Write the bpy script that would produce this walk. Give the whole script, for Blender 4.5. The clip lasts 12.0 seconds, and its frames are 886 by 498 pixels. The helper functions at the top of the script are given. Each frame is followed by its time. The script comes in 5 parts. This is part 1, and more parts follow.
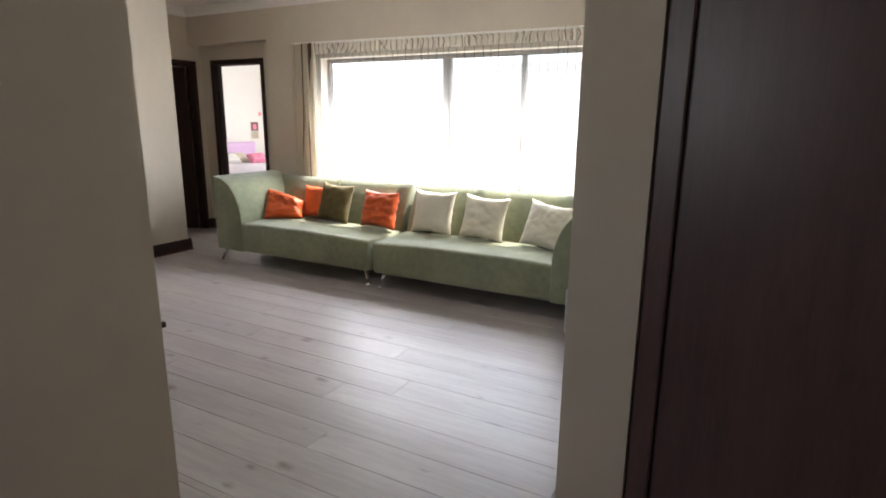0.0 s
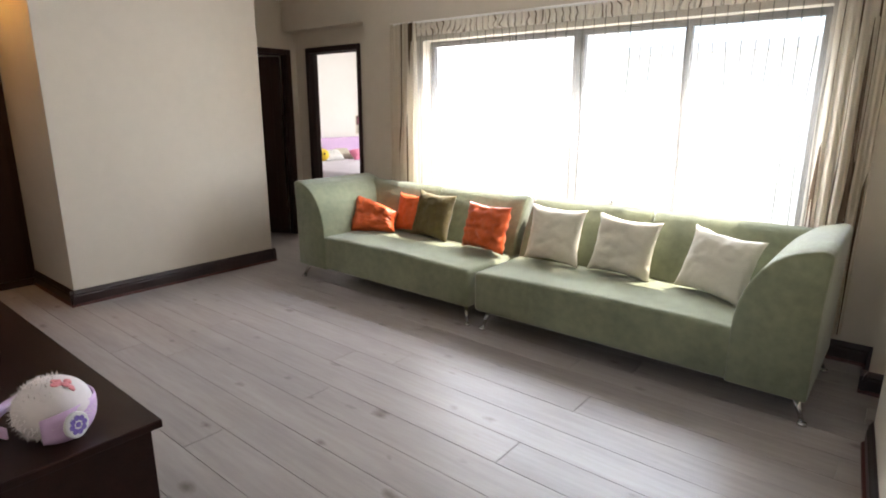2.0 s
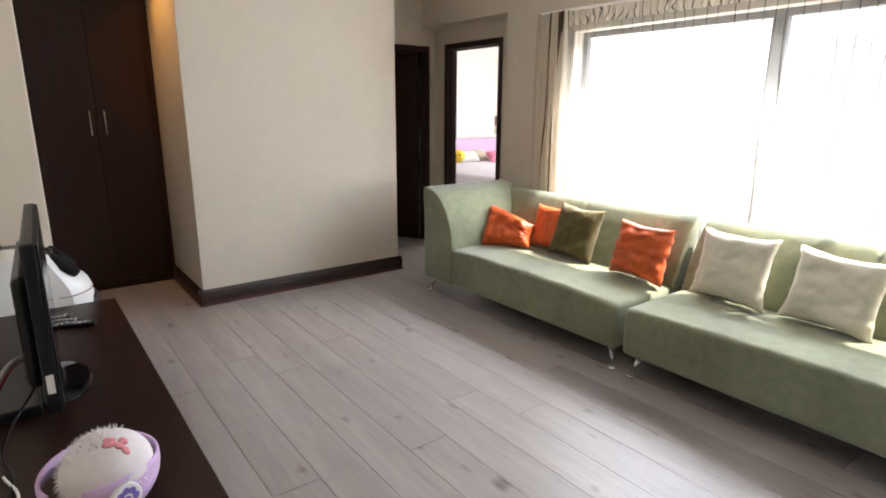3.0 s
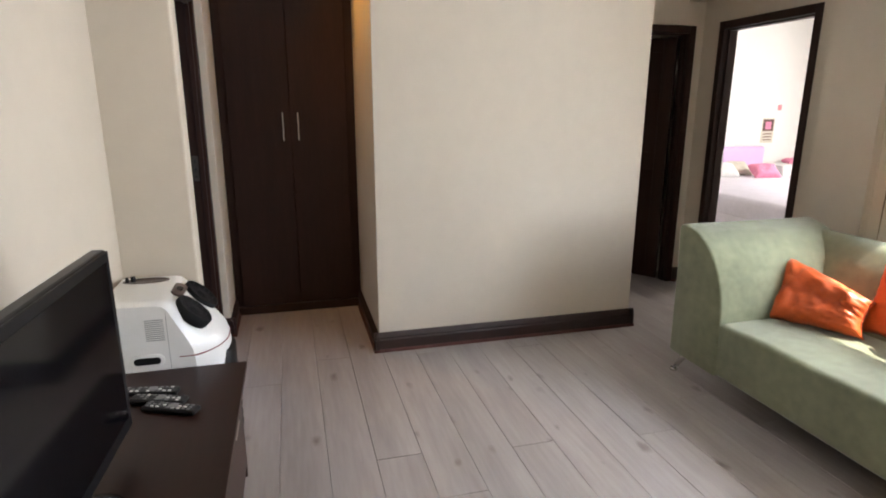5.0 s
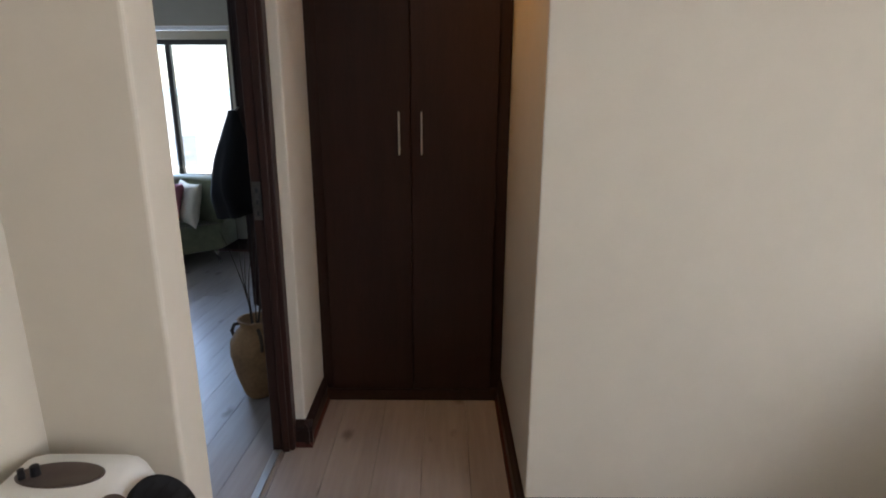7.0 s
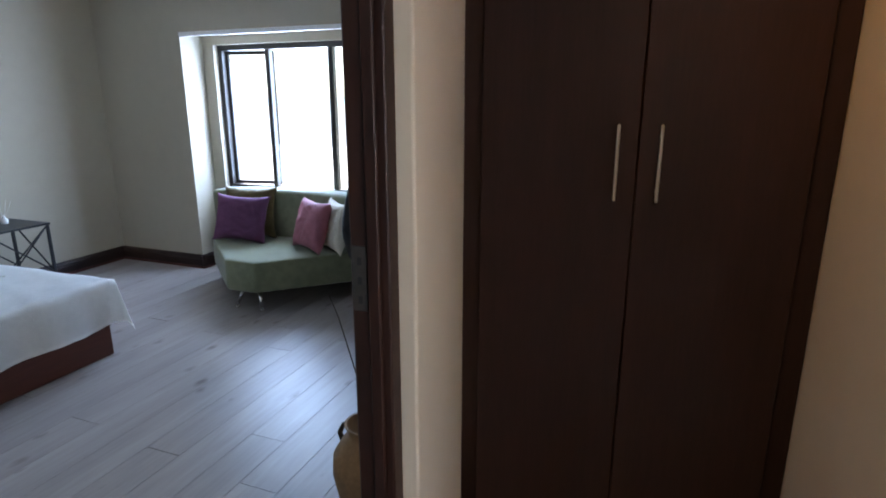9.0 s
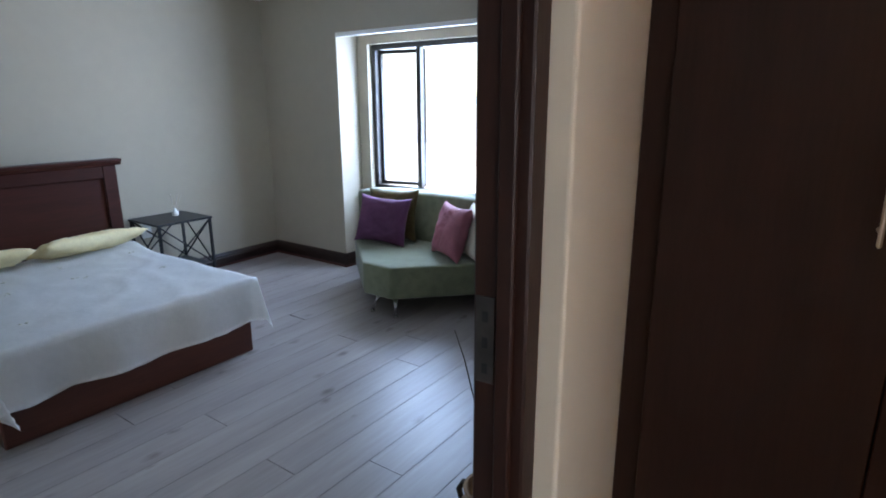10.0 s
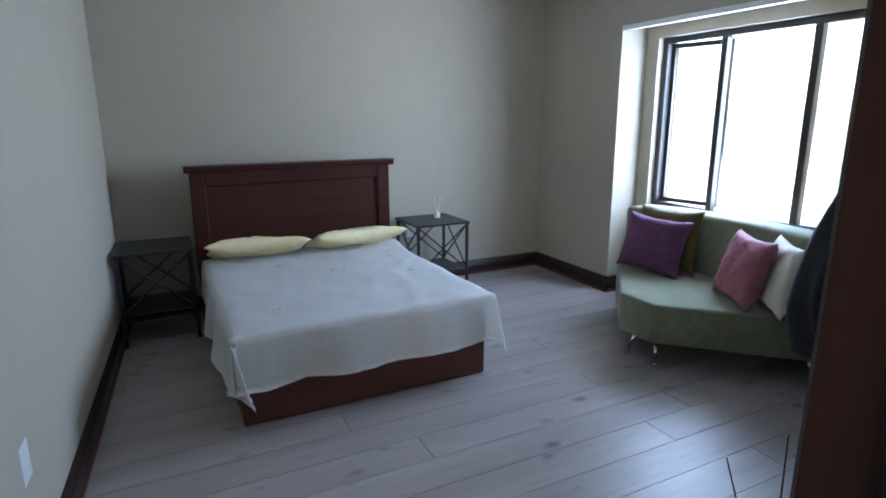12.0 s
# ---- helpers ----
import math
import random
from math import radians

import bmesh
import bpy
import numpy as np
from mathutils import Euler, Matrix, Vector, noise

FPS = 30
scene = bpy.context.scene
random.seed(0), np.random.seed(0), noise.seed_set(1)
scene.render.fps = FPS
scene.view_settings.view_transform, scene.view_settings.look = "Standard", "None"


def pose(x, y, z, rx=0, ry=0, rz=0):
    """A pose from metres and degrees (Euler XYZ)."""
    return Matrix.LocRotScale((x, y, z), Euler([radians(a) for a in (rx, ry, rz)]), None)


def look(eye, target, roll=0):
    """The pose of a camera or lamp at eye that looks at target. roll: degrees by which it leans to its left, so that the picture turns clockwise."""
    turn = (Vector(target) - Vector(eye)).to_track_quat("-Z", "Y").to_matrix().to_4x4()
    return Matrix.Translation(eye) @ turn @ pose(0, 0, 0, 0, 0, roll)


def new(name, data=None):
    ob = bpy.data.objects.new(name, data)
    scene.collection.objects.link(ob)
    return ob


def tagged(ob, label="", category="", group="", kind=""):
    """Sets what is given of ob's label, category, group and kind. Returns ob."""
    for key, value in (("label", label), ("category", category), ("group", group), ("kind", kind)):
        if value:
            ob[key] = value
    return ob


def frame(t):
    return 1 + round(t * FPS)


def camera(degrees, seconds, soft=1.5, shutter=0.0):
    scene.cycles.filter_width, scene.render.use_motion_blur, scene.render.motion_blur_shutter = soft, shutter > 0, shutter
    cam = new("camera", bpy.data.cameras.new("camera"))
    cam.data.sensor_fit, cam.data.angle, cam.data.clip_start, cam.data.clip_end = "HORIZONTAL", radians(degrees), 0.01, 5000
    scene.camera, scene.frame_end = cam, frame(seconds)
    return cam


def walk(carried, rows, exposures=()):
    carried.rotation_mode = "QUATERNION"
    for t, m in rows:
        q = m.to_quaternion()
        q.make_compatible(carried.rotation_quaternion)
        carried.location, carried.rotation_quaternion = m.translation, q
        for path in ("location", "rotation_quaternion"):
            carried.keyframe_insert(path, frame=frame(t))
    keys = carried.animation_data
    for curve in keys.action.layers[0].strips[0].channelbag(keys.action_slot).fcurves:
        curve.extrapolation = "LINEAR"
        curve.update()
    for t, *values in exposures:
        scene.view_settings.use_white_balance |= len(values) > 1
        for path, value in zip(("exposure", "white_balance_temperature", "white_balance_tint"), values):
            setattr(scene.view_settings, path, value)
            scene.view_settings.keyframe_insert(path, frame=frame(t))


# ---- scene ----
cam = camera(75.75, 12.0, soft=1.9)
PATH = [
    (0, (5.384, -2.276, 1.459), (4.453, -0.566, 1.005), 0.51),
    (0.5, (5.246, -2.010, 1.412), (4.264, -0.329, 0.955), 0.39),
    (1, (5.101, -1.779, 1.434), (4.066, -0.132, 0.970), 0.47),
    (1.5, (4.933, -1.531, 1.475), (3.801, 0.047, 0.996), 0.25),
    (2, (4.756, -1.348, 1.478), (3.518, 0.146, 0.994), 0.13),
    (2.5, (4.584, -1.115, 1.466), (3.175, 0.220, 0.982), 0.05),
    (3, (4.352, -0.974, 1.478), (2.799, 0.188, 0.992), 0.23),
    (3.5, (4.147, -0.868, 1.506), (2.478, 0.116, 1.011), 0.28),
    (3.7, (4.047, -0.817, 1.521), (2.336, 0.091, 1.020), 0.17),
    (5.5, (2.891, -0.341, 1.461), (0.987, 0.027, 0.974), 0.23),
    (6, (2.502, -0.304, 1.508), (0.582, -0.064, 1.000), 0.25),
    (6.5, (2.102, -0.274, 1.519), (0.176, -0.144, 0.995), 0.28),
    (6.7, (1.939, -0.263, 1.524), (0.012, -0.187, 0.994), 0.27),
    (8.3, (0.938, -0.343, 1.480), (-0.968, -0.680, 0.977), 0.07),
    (8.5, (0.839, -0.372, 1.486), (-1.056, -0.771, 0.985), 0.07),
    (9, (0.638, -0.452, 1.489), (-1.211, -1.028, 0.987), 0.01),
    (9.5, (0.459, -0.509, 1.491), (-1.307, -1.302, 0.988), -0.10),
    (10, (0.302, -0.586, 1.483), (-1.336, -1.619, 0.981), -0.31),
    (10.5, (0.177, -0.681, 1.492), (-1.304, -1.929, 0.993), -0.41),
    (11, (0.035, -0.771, 1.478), (-1.276, -2.198, 0.983), -0.26),
    (11.3, (-0.009, -0.803, 1.463), (-1.222, -2.317, 0.979), -0.29),
    (11.5, (-0.048, -0.828, 1.450), (-1.189, -2.400, 0.973), -0.21),
    (12, (-0.143, -0.858, 1.423), (-1.115, -2.544, 0.960), -0.21),
]
walk(cam, [(t, look(e, g, r)) for t, e, g, r in PATH], [(0, 2.15), (0.5, 2.02), (1, 2.08), (1.5, 2.12), (3, 2.4), (3.7, 2.55), (5.5, 2.42), (6.5, 2.0), (8.5, 2.4), (10, 2.3), (11, 2.43), (12, 2.35)])

# ---- light ----
world = bpy.data.worlds.new("world")
scene.world = world
world.use_nodes = True
wn = world.node_tree
sky = wn.nodes.new("ShaderNodeTexSky")
sky.sky_type, sky.sun_disc = "NISHITA", False
SUN_EL, SUN_AZ = 59.0, 28.0   # height, and degrees east of north
sky.sun_elevation, sky.sun_rotation = radians(SUN_EL), radians(SUN_AZ)
wn.links.new(sky.outputs[0], wn.nodes["Background"].inputs[0])
wn.nodes["Background"].inputs[1].default_value = 0.15
sun = new("sun", bpy.data.lights.new("sun", "SUN"))
sun.data.energy, sun.data.angle, sun.data.color = 5.0, radians(0.5), (1.0, 0.95, 0.86)
sun.matrix_world = look((0, 0, 0), (-math.sin(radians(SUN_AZ)) * math.cos(radians(SUN_EL)), -math.cos(radians(SUN_AZ)) * math.cos(radians(SUN_EL)), -math.sin(radians(SUN_EL))))


def area_lamp(name, eye, target, w, h, watts, color):
    ob = new(name, bpy.data.lights.new(name, "AREA"))
    ob.data.shape, ob.data.size, ob.data.size_y = "RECTANGLE", w, h
    ob.data.energy, ob.data.color = watts, color
    ob.matrix_world = look(eye, target)
    return ob


area_lamp("daylight_living", (2.74, 2.83, 1.16), (2.74, 0, 1.06), 2.95, 0.86, 41, (0.82, 0.88, 1.0))
area_lamp("daylight_living_sky", (2.74, 3.45, 2.75), (2.74, 1.6, 0.4), 3.0, 0.9, 75, (0.82, 0.88, 1.0))
ob = area_lamp("daylight_bedroom", (0, 0, 0), (0, 0, -1), 1.05, 1.15, 23, (0.46, 0.645, 1.0))
ob.matrix_world = pose(0, 0, 0, 0, 0, -3.365) @ look((-3.72, -3.58, 1.34), (0, -3.45, 1.0))
area_lamp("daylight_hall", (4.75, -4.66, 1.75), (4.85, 0, 1.2), 0.6, 0.7, 2.0, (0.90, 0.91, 1.0))
area_lamp("daylight_child", (-1.2, 7.40, 1.6), (-1.2, 4, 1.0), 1.7, 1.1, 25, (1.0, 0.97, 0.95))
PASSAGE_W = 7.0


# ---- materials ----
def material(name, color, rough=0.6, metal=0.0, spec=0.5, vary=0.12, scale=6.0, bump=0.0, bump_scale=120.0, stretch=(1, 1, 1), color2=None, per_object=0.0, sheen=0.0, coat=0.0):
    """Base colour varied by two noises, a fine relief, and a random shift from piece to piece."""
    m = bpy.data.materials.new(name)
    m.use_nodes = True
    nt = m.node_tree
    b = nt.nodes["Principled BSDF"]
    b.inputs["Roughness"].default_value, b.inputs["Metallic"].default_value = rough, metal
    b.inputs["Specular IOR Level"].default_value = spec
    b.inputs["Sheen Weight"].default_value, b.inputs["Coat Weight"].default_value = sheen, coat
    tc = nt.nodes.new("ShaderNodeTexCoord")
    mp = nt.nodes.new("ShaderNodeMapping")
    mp.inputs["Scale"].default_value = stretch
    nt.links.new(tc.outputs["Object"], mp.inputs[0])
    src = mp.outputs[0]
    if per_object:
        oi = nt.nodes.new("ShaderNodeObjectInfo")
        mul = nt.nodes.new("ShaderNodeMath")
        mul.operation, mul.inputs[1].default_value = "MULTIPLY", 37.0
        nt.links.new(oi.outputs["Random"], mul.inputs[0])
        add = nt.nodes.new("ShaderNodeVectorMath")
        nt.links.new(src, add.inputs[0])
        nt.links.new(mul.outputs[0], add.inputs[1])
        src = add.outputs[0]
    n1, n2 = nt.nodes.new("ShaderNodeTexNoise"), nt.nodes.new("ShaderNodeTexNoise")
    n1.inputs["Scale"].default_value, n2.inputs["Scale"].default_value = scale, scale * 7
    n1.inputs["Detail"].default_value, n2.inputs["Detail"].default_value = 5, 4
    for n in (n1, n2):
        nt.links.new(src, n.inputs["Vector"])
    mix = nt.nodes.new("ShaderNodeMath")
    mix.operation, mix.inputs[2].default_value = "MULTIPLY_ADD", 0.2
    mix.inputs[1].default_value = 0.6
    nt.links.new(n1.outputs[0], mix.inputs[0])
    half = nt.nodes.new("ShaderNodeMath")
    half.operation, half.inputs[1].default_value = "MULTIPLY", 0.4
    nt.links.new(n2.outputs[0], half.inputs[0])
    tot = nt.nodes.new("ShaderNodeMath")
    nt.links.new(mix.outputs[0], tot.inputs[0])
    nt.links.new(half.outputs[0], tot.inputs[1])
    ramp = nt.nodes.new("ShaderNodeValToRGB")
    c2 = color2 or tuple(min(1, c * (1 + vary)) for c in color)
    c1 = color if color2 else tuple(c * (1 - vary) for c in color)
    ramp.color_ramp.elements[0].position, ramp.color_ramp.elements[1].position = 0.5, 0.9
    ramp.color_ramp.elements[0].color, ramp.color_ramp.elements[1].color = (*c1, 1), (*c2, 1)
    nt.links.new(tot.outputs[0], ramp.inputs[0])
    col = ramp.outputs[0]
    if per_object:
        hsv = nt.nodes.new("ShaderNodeHueSaturation")
        rng = nt.nodes.new("ShaderNodeMapRange")
        rng.inputs[3].default_value, rng.inputs[4].default_value = 1 - per_object, 1 + per_object
        nt.links.new(oi.outputs["Random"], rng.inputs[0])
        nt.links.new(rng.outputs[0], hsv.inputs["Value"])
        nt.links.new(col, hsv.inputs["Color"])
        col = hsv.outputs[0]
    nt.links.new(col, b.inputs["Base Color"])
    if bump:
        bn = nt.nodes.new("ShaderNodeTexNoise")
        bn.inputs["Scale"].default_value, bn.inputs["Detail"].default_value = bump_scale, 3
        nt.links.new(src, bn.inputs["Vector"])
        bp = nt.nodes.new("ShaderNodeBump")
        bp.inputs["Strength"].default_value, bp.inputs["Distance"].default_value = bump, 0.01
        nt.links.new(bn.outputs[0], bp.inputs["Height"])
        nt.links.new(bp.outputs[0], b.inputs["Normal"])
    return m


def plank_material():
    """Washed oak laminate: long soft grain, cloudy tone, a few dark knots."""
    m = material("oak_laminate", (0.258, 0.223, 0.206), 0.36, spec=0.36, scale=1.3, stretch=(0.5, 5, 5), color2=(0.375, 0.334, 0.312), per_object=0.05, bump=0.04, bump_scale=40)
    nt = m.node_tree
    b = nt.nodes["Principled BSDF"]
    col = b.inputs["Base Color"].links[0].from_socket
    mp = [n for n in nt.nodes if n.type == "VECT_MATH"][0].outputs[0]
    vo = nt.nodes.new("ShaderNodeTexVoronoi")
    vo.inputs["Scale"].default_value = 1.0
    sc = nt.nodes.new("ShaderNodeVectorMath")
    sc.operation, sc.inputs[1].default_value = "MULTIPLY", (8.0, 1.5, 1.5)
    nt.links.new(mp, sc.inputs[0])
    wob = nt.nodes.new("ShaderNodeTexNoise")
    wob.inputs["Scale"].default_value = 4.0
    nt.links.new(sc.outputs[0], wob.inputs["Vector"])
    ad = nt.nodes.new("ShaderNodeVectorMath")
    ad.operation, ad.inputs[2].default_value = "MULTIPLY_ADD", (0, 0, 0)
    ad.inputs[1].default_value = (0.22, 0.22, 0.22)
    nt.links.new(wob.outputs[1], ad.inputs[0])
    nt.links.new(sc.outputs[0], ad.inputs[2])
    nt.links.new(ad.outputs[0], vo.inputs["Vector"])
    rp = nt.nodes.new("ShaderNodeValToRGB")
    rp.color_ramp.elements[0].position, rp.color_ramp.elements[1].position = 0.07, 0.26
    rp.color_ramp.elements[0].color, rp.color_ramp.elements[1].color = (0.48, 0.44, 0.42, 1), (1, 1, 1, 1)
    pick = nt.nodes.new("ShaderNodeSeparateXYZ")
    nt.links.new(vo.outputs["Color"], pick.inputs[0])
    few = nt.nodes.new("ShaderNodeMath")
    few.operation, few.inputs[1].default_value = "MULTIPLY", 0.24
    nt.links.new(pick.outputs[0], few.inputs[0])
    grown = nt.nodes.new("ShaderNodeMath")
    nt.links.new(vo.outputs["Distance"], grown.inputs[0])
    nt.links.new(few.outputs[0], grown.inputs[1])
    nt.links.new(grown.outputs[0], rp.inputs[0])
    mx = nt.nodes.new("ShaderNodeMixRGB")
    mx.blend_type, mx.inputs[0].default_value = "MULTIPLY", 1.0
    nt.links.new(col, mx.inputs[1])
    nt.links.new(rp.outputs[0], mx.inputs[2])
    nt.links.new(mx.outputs[0], b.inputs["Base Color"])
    return m


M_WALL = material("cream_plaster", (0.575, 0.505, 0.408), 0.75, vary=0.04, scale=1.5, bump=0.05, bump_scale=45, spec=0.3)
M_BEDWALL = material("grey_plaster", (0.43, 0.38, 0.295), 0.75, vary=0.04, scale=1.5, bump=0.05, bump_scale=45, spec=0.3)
M_CEIL = material("white_ceiling", (0.80, 0.78, 0.74), 0.8, vary=0.02, scale=2)
M_WHITE = material("white_paint", (0.78, 0.76, 0.72), 0.45, vary=0.03)
M_DARK = material("dark_wood", (0.026, 0.0088, 0.0055), 0.45, spec=0.3, vary=0.35, scale=3, stretch=(6, 6, 0.6), bump=0.06, bump_scale=40)
M_DARKTOP = material("dark_veneer", (0.022, 0.0076, 0.0054), 0.36, spec=0.25, vary=0.3, scale=3, stretch=(0.6, 6, 6), bump=0.03, bump_scale=60)
M_SKIRT = material("dark_skirting", (0.022, 0.0085, 0.0065), 0.4, vary=0.3, scale=5, bump=0.05)
M_CHERRY = material("cherry_wood", (0.046, 0.0100, 0.0060), 0.4, spec=0.35, vary=0.35, scale=2.5, stretch=(0.5, 6, 6), bump=0.05, bump_scale=50)
M_CHERRYBASE = material("cherry_veneer", (0.080, 0.027, 0.018), 0.45, spec=0.35, vary=0.25, scale=2.5, stretch=(0.5, 6, 6), bump=0.05, bump_scale=50)
M_PLANK = plank_material()
M_JOINT = material("floor_joint", (0.07, 0.055, 0.045), 0.8)
M_GREEN = material("green_suede", (0.20, 0.210, 0.125), 0.85, vary=0.32, scale=2.6, bump=0.25, bump_scale=300, spec=0.2, sheen=0.4)
M_CHROME = material("chrome", (0.75, 0.75, 0.75), 0.18, metal=1.0, vary=0.05)
M_STEEL = material("brushed_steel", (0.62, 0.60, 0.57), 0.32, metal=1.0, vary=0.05)
M_ORANGE = material("orange_satin", (0.58, 0.085, 0.008), 0.5, vary=0.2, scale=9, bump=0.2, bump_scale=30, sheen=0.08)
M_OLIVE = material("olive_plush", (0.105, 0.075, 0.018), 0.8, vary=0.35, scale=14, bump=0.5, bump_scale=120, sheen=0.1)
M_CREAMCUSH = material("cream_cotton", (0.62, 0.57, 0.46), 0.85, vary=0.06, scale=8, bump=0.3, bump_scale=25)
M_PURPLE = material("purple_cotton", (0.125, 0.040, 0.095), 0.8, vary=0.2, scale=12, bump=0.3, bump_scale=40)
M_PINK = material("dusty_pink_cotton", (0.36, 0.125, 0.155), 0.8, vary=0.2, scale=12, bump=0.3, bump_scale=40)
M_SHEET = material("white_bedspread", (0.90, 0.89, 0.86), 0.85, vary=0.05, scale=4, bump=0.25, bump_scale=18)
M_YELLOW = material("pale_yellow_cotton", (0.86, 0.73, 0.42), 0.8, vary=0.1, scale=8, bump=0.25, bump_scale=30)
M_BLACK = material("black_metal", (0.012, 0.012, 0.014), 0.4, vary=0.2)
M_PLASTIC = material("black_plastic", (0.007, 0.007, 0.008), 0.35, spec=0.3, vary=0.1)
M_SCREEN = material("black_screen", (0.004, 0.004, 0.005), 0.10, spec=0.2, vary=0.1)
M_WHITEPL = material("white_plastic", (0.74, 0.73, 0.70), 0.28, vary=0.03)
M_GREYPL = material("grey_plastic", (0.20, 0.20, 0.20), 0.4, vary=0.1)
M_ALU = material("dark_bronze_frame", (0.035, 0.028, 0.024), 0.4, vary=0.2)
M_EXT = material("outside_plaster", (0.78, 0.77, 0.74), 0.85, vary=0.05, scale=0.6, bump=0.1, bump_scale=20)
M_GRASS = material("outside_paving", (0.45, 0.43, 0.39), 0.9, vary=0.2, scale=2)
M_CLAY = material("clay_pot", (0.28, 0.165, 0.08), 0.8, vary=0.3, scale=7, bump=0.5, bump_scale=25)
M_TWIG = material("dry_twig", (0.05, 0.035, 0.022), 0.85, vary=0.3)
M_GARMENT = material("black_cloth", (0.010, 0.010, 0.013), 0.9, vary=0.3, bump=0.3, bump_scale=60)
M_HALLDOOR = material("mahogany_door", (0.085, 0.045, 0.040), 0.35, vary=0.3, scale=3, stretch=(6, 6, 0.6), bump=0.05, bump_scale=40)
M_WORN = material("worn_steel", (0.11, 0.10, 0.095), 0.42, metal=1.0, vary=0.3)
M_SHOE = material("red_floor_trim", (0.075, 0.018, 0.013), 0.45, vary=0.25)
M_FLUFF = material("white_fluff", (0.72, 0.66, 0.66), 0.9, vary=0.08)
M_VIOLET = material("violet_plastic", (0.20, 0.13, 0.45), 0.5)
M_CORAL = material("coral_paint", (0.75, 0.27, 0.30), 0.6, vary=0.2)
M_RED = material("red_line", (0.17, 0.012, 0.016), 0.5)
M_MATTBLACK = material("matte_black", (0.008, 0.008, 0.009), 0.75, spec=0.2, vary=0.15, bump=0.2, bump_scale=400)
M_PANELBROWN = material("brown_panel", (0.075, 0.050, 0.042), 0.4, vary=0.2)
M_GREYPL2 = material("charcoal_plastic", (0.014, 0.014, 0.015), 0.4)
M_SPRIG = material("sprig_thread", (0.72, 0.70, 0.58), 0.9)
M_BABYPINK = material("baby_pink_cotton", (0.75, 0.25, 0.38), 0.8, vary=0.1)
M_LEMON = material("lemon_plush", (0.80, 0.58, 0.05), 0.8, vary=0.1)
M_BROWN = material("brown_print", (0.12, 0.06, 0.05), 0.6)
M_ROOF = material("blue_metal_roof", (0.35, 0.50, 0.55), 0.5, vary=0.1)
M_EXTGLASS = material("dark_window_glass", (0.25, 0.28, 0.32), 0.2, vary=0.1)
M_LILACSHEET = material("pale_lilac_cover", (0.70, 0.66, 0.72), 0.85, vary=0.08, scale=5, bump=0.2, bump_scale=20)
M_LILAC = material("lilac_leather", (0.60, 0.41, 0.64), 0.5, vary=0.05)


def glass_material():
    m = bpy.data.materials.new("window_glass")
    m.use_nodes = True
    nt = m.node_tree
    nt.nodes.remove(nt.nodes["Principled BSDF"])
    t, g, x = nt.nodes.new("ShaderNodeBsdfTransparent"), nt.nodes.new("ShaderNodeBsdfGlossy"), nt.nodes.new("ShaderNodeMixShader")
    g.inputs["Roughness"].default_value, x.inputs[0].default_value = 0.02, 0.06
    nt.links.new(t.outputs[0], x.inputs[1])
    nt.links.new(g.outputs[0], x.inputs[2])
    nt.links.new(x.outputs[0], nt.nodes["Material Output"].inputs[0])
    return m


def curtain_material(name, clear, base, stripe, period, width, through_light):
    """Woven cloth that lets light through, with thin vertical stripes across local x."""
    m = bpy.data.materials.new(name)
    m.use_nodes = True
    nt = m.node_tree
    nt.nodes.remove(nt.nodes["Principled BSDF"])
    uv = nt.nodes.new("ShaderNodeUVMap")
    sep = nt.nodes.new("ShaderNodeSeparateXYZ")
    nt.links.new(uv.outputs[0], sep.inputs[0])
    div = nt.nodes.new("ShaderNodeMath")
    div.operation, div.inputs[1].default_value = "DIVIDE", period
    nt.links.new(sep.outputs[0], div.inputs[0])
    fr = nt.nodes.new("ShaderNodeMath")
    fr.operation = "FRACT"
    nt.links.new(div.outputs[0], fr.inputs[0])
    lt = nt.nodes.new("ShaderNodeMath")
    lt.operation, lt.inputs[1].default_value = "LESS_THAN", width
    nt.links.new(fr.outputs[0], lt.inputs[0])
    col = nt.nodes.new("ShaderNodeMixRGB")
    col.inputs[1].default_value, col.inputs[2].default_value = (*base, 1), (*stripe, 1)
    nt.links.new(lt.outputs[0], col.inputs[0])
    d, tl, tr = nt.nodes.new("ShaderNodeBsdfDiffuse"), nt.nodes.new("ShaderNodeBsdfTranslucent"), nt.nodes.new("ShaderNodeBsdfTransparent")
    nt.links.new(col.outputs[0], d.inputs[0])
    nt.links.new(col.outputs[0], tl.inputs[0])
    a, b = nt.nodes.new("ShaderNodeMixShader"), nt.nodes.new("ShaderNodeMixShader")
    a.inputs[0].default_value = through_light
    nt.links.new(d.outputs[0], a.inputs[1])
    nt.links.new(tl.outputs[0], a.inputs[2])
    fac = nt.nodes.new("ShaderNodeMath")
    fac.operation, fac.inputs[1].default_value, fac.inputs[2].default_value = "MULTIPLY_ADD", -clear * 0.60, clear
    nt.links.new(lt.outputs[0], fac.inputs[0])
    nt.links.new(fac.outputs[0], b.inputs[0])
    nt.links.new(a.outputs[0], b.inputs[1])
    nt.links.new(tr.outputs[0], b.inputs[2])
    nt.links.new(b.outputs[0], nt.nodes["Material Output"].inputs[0])
    return m


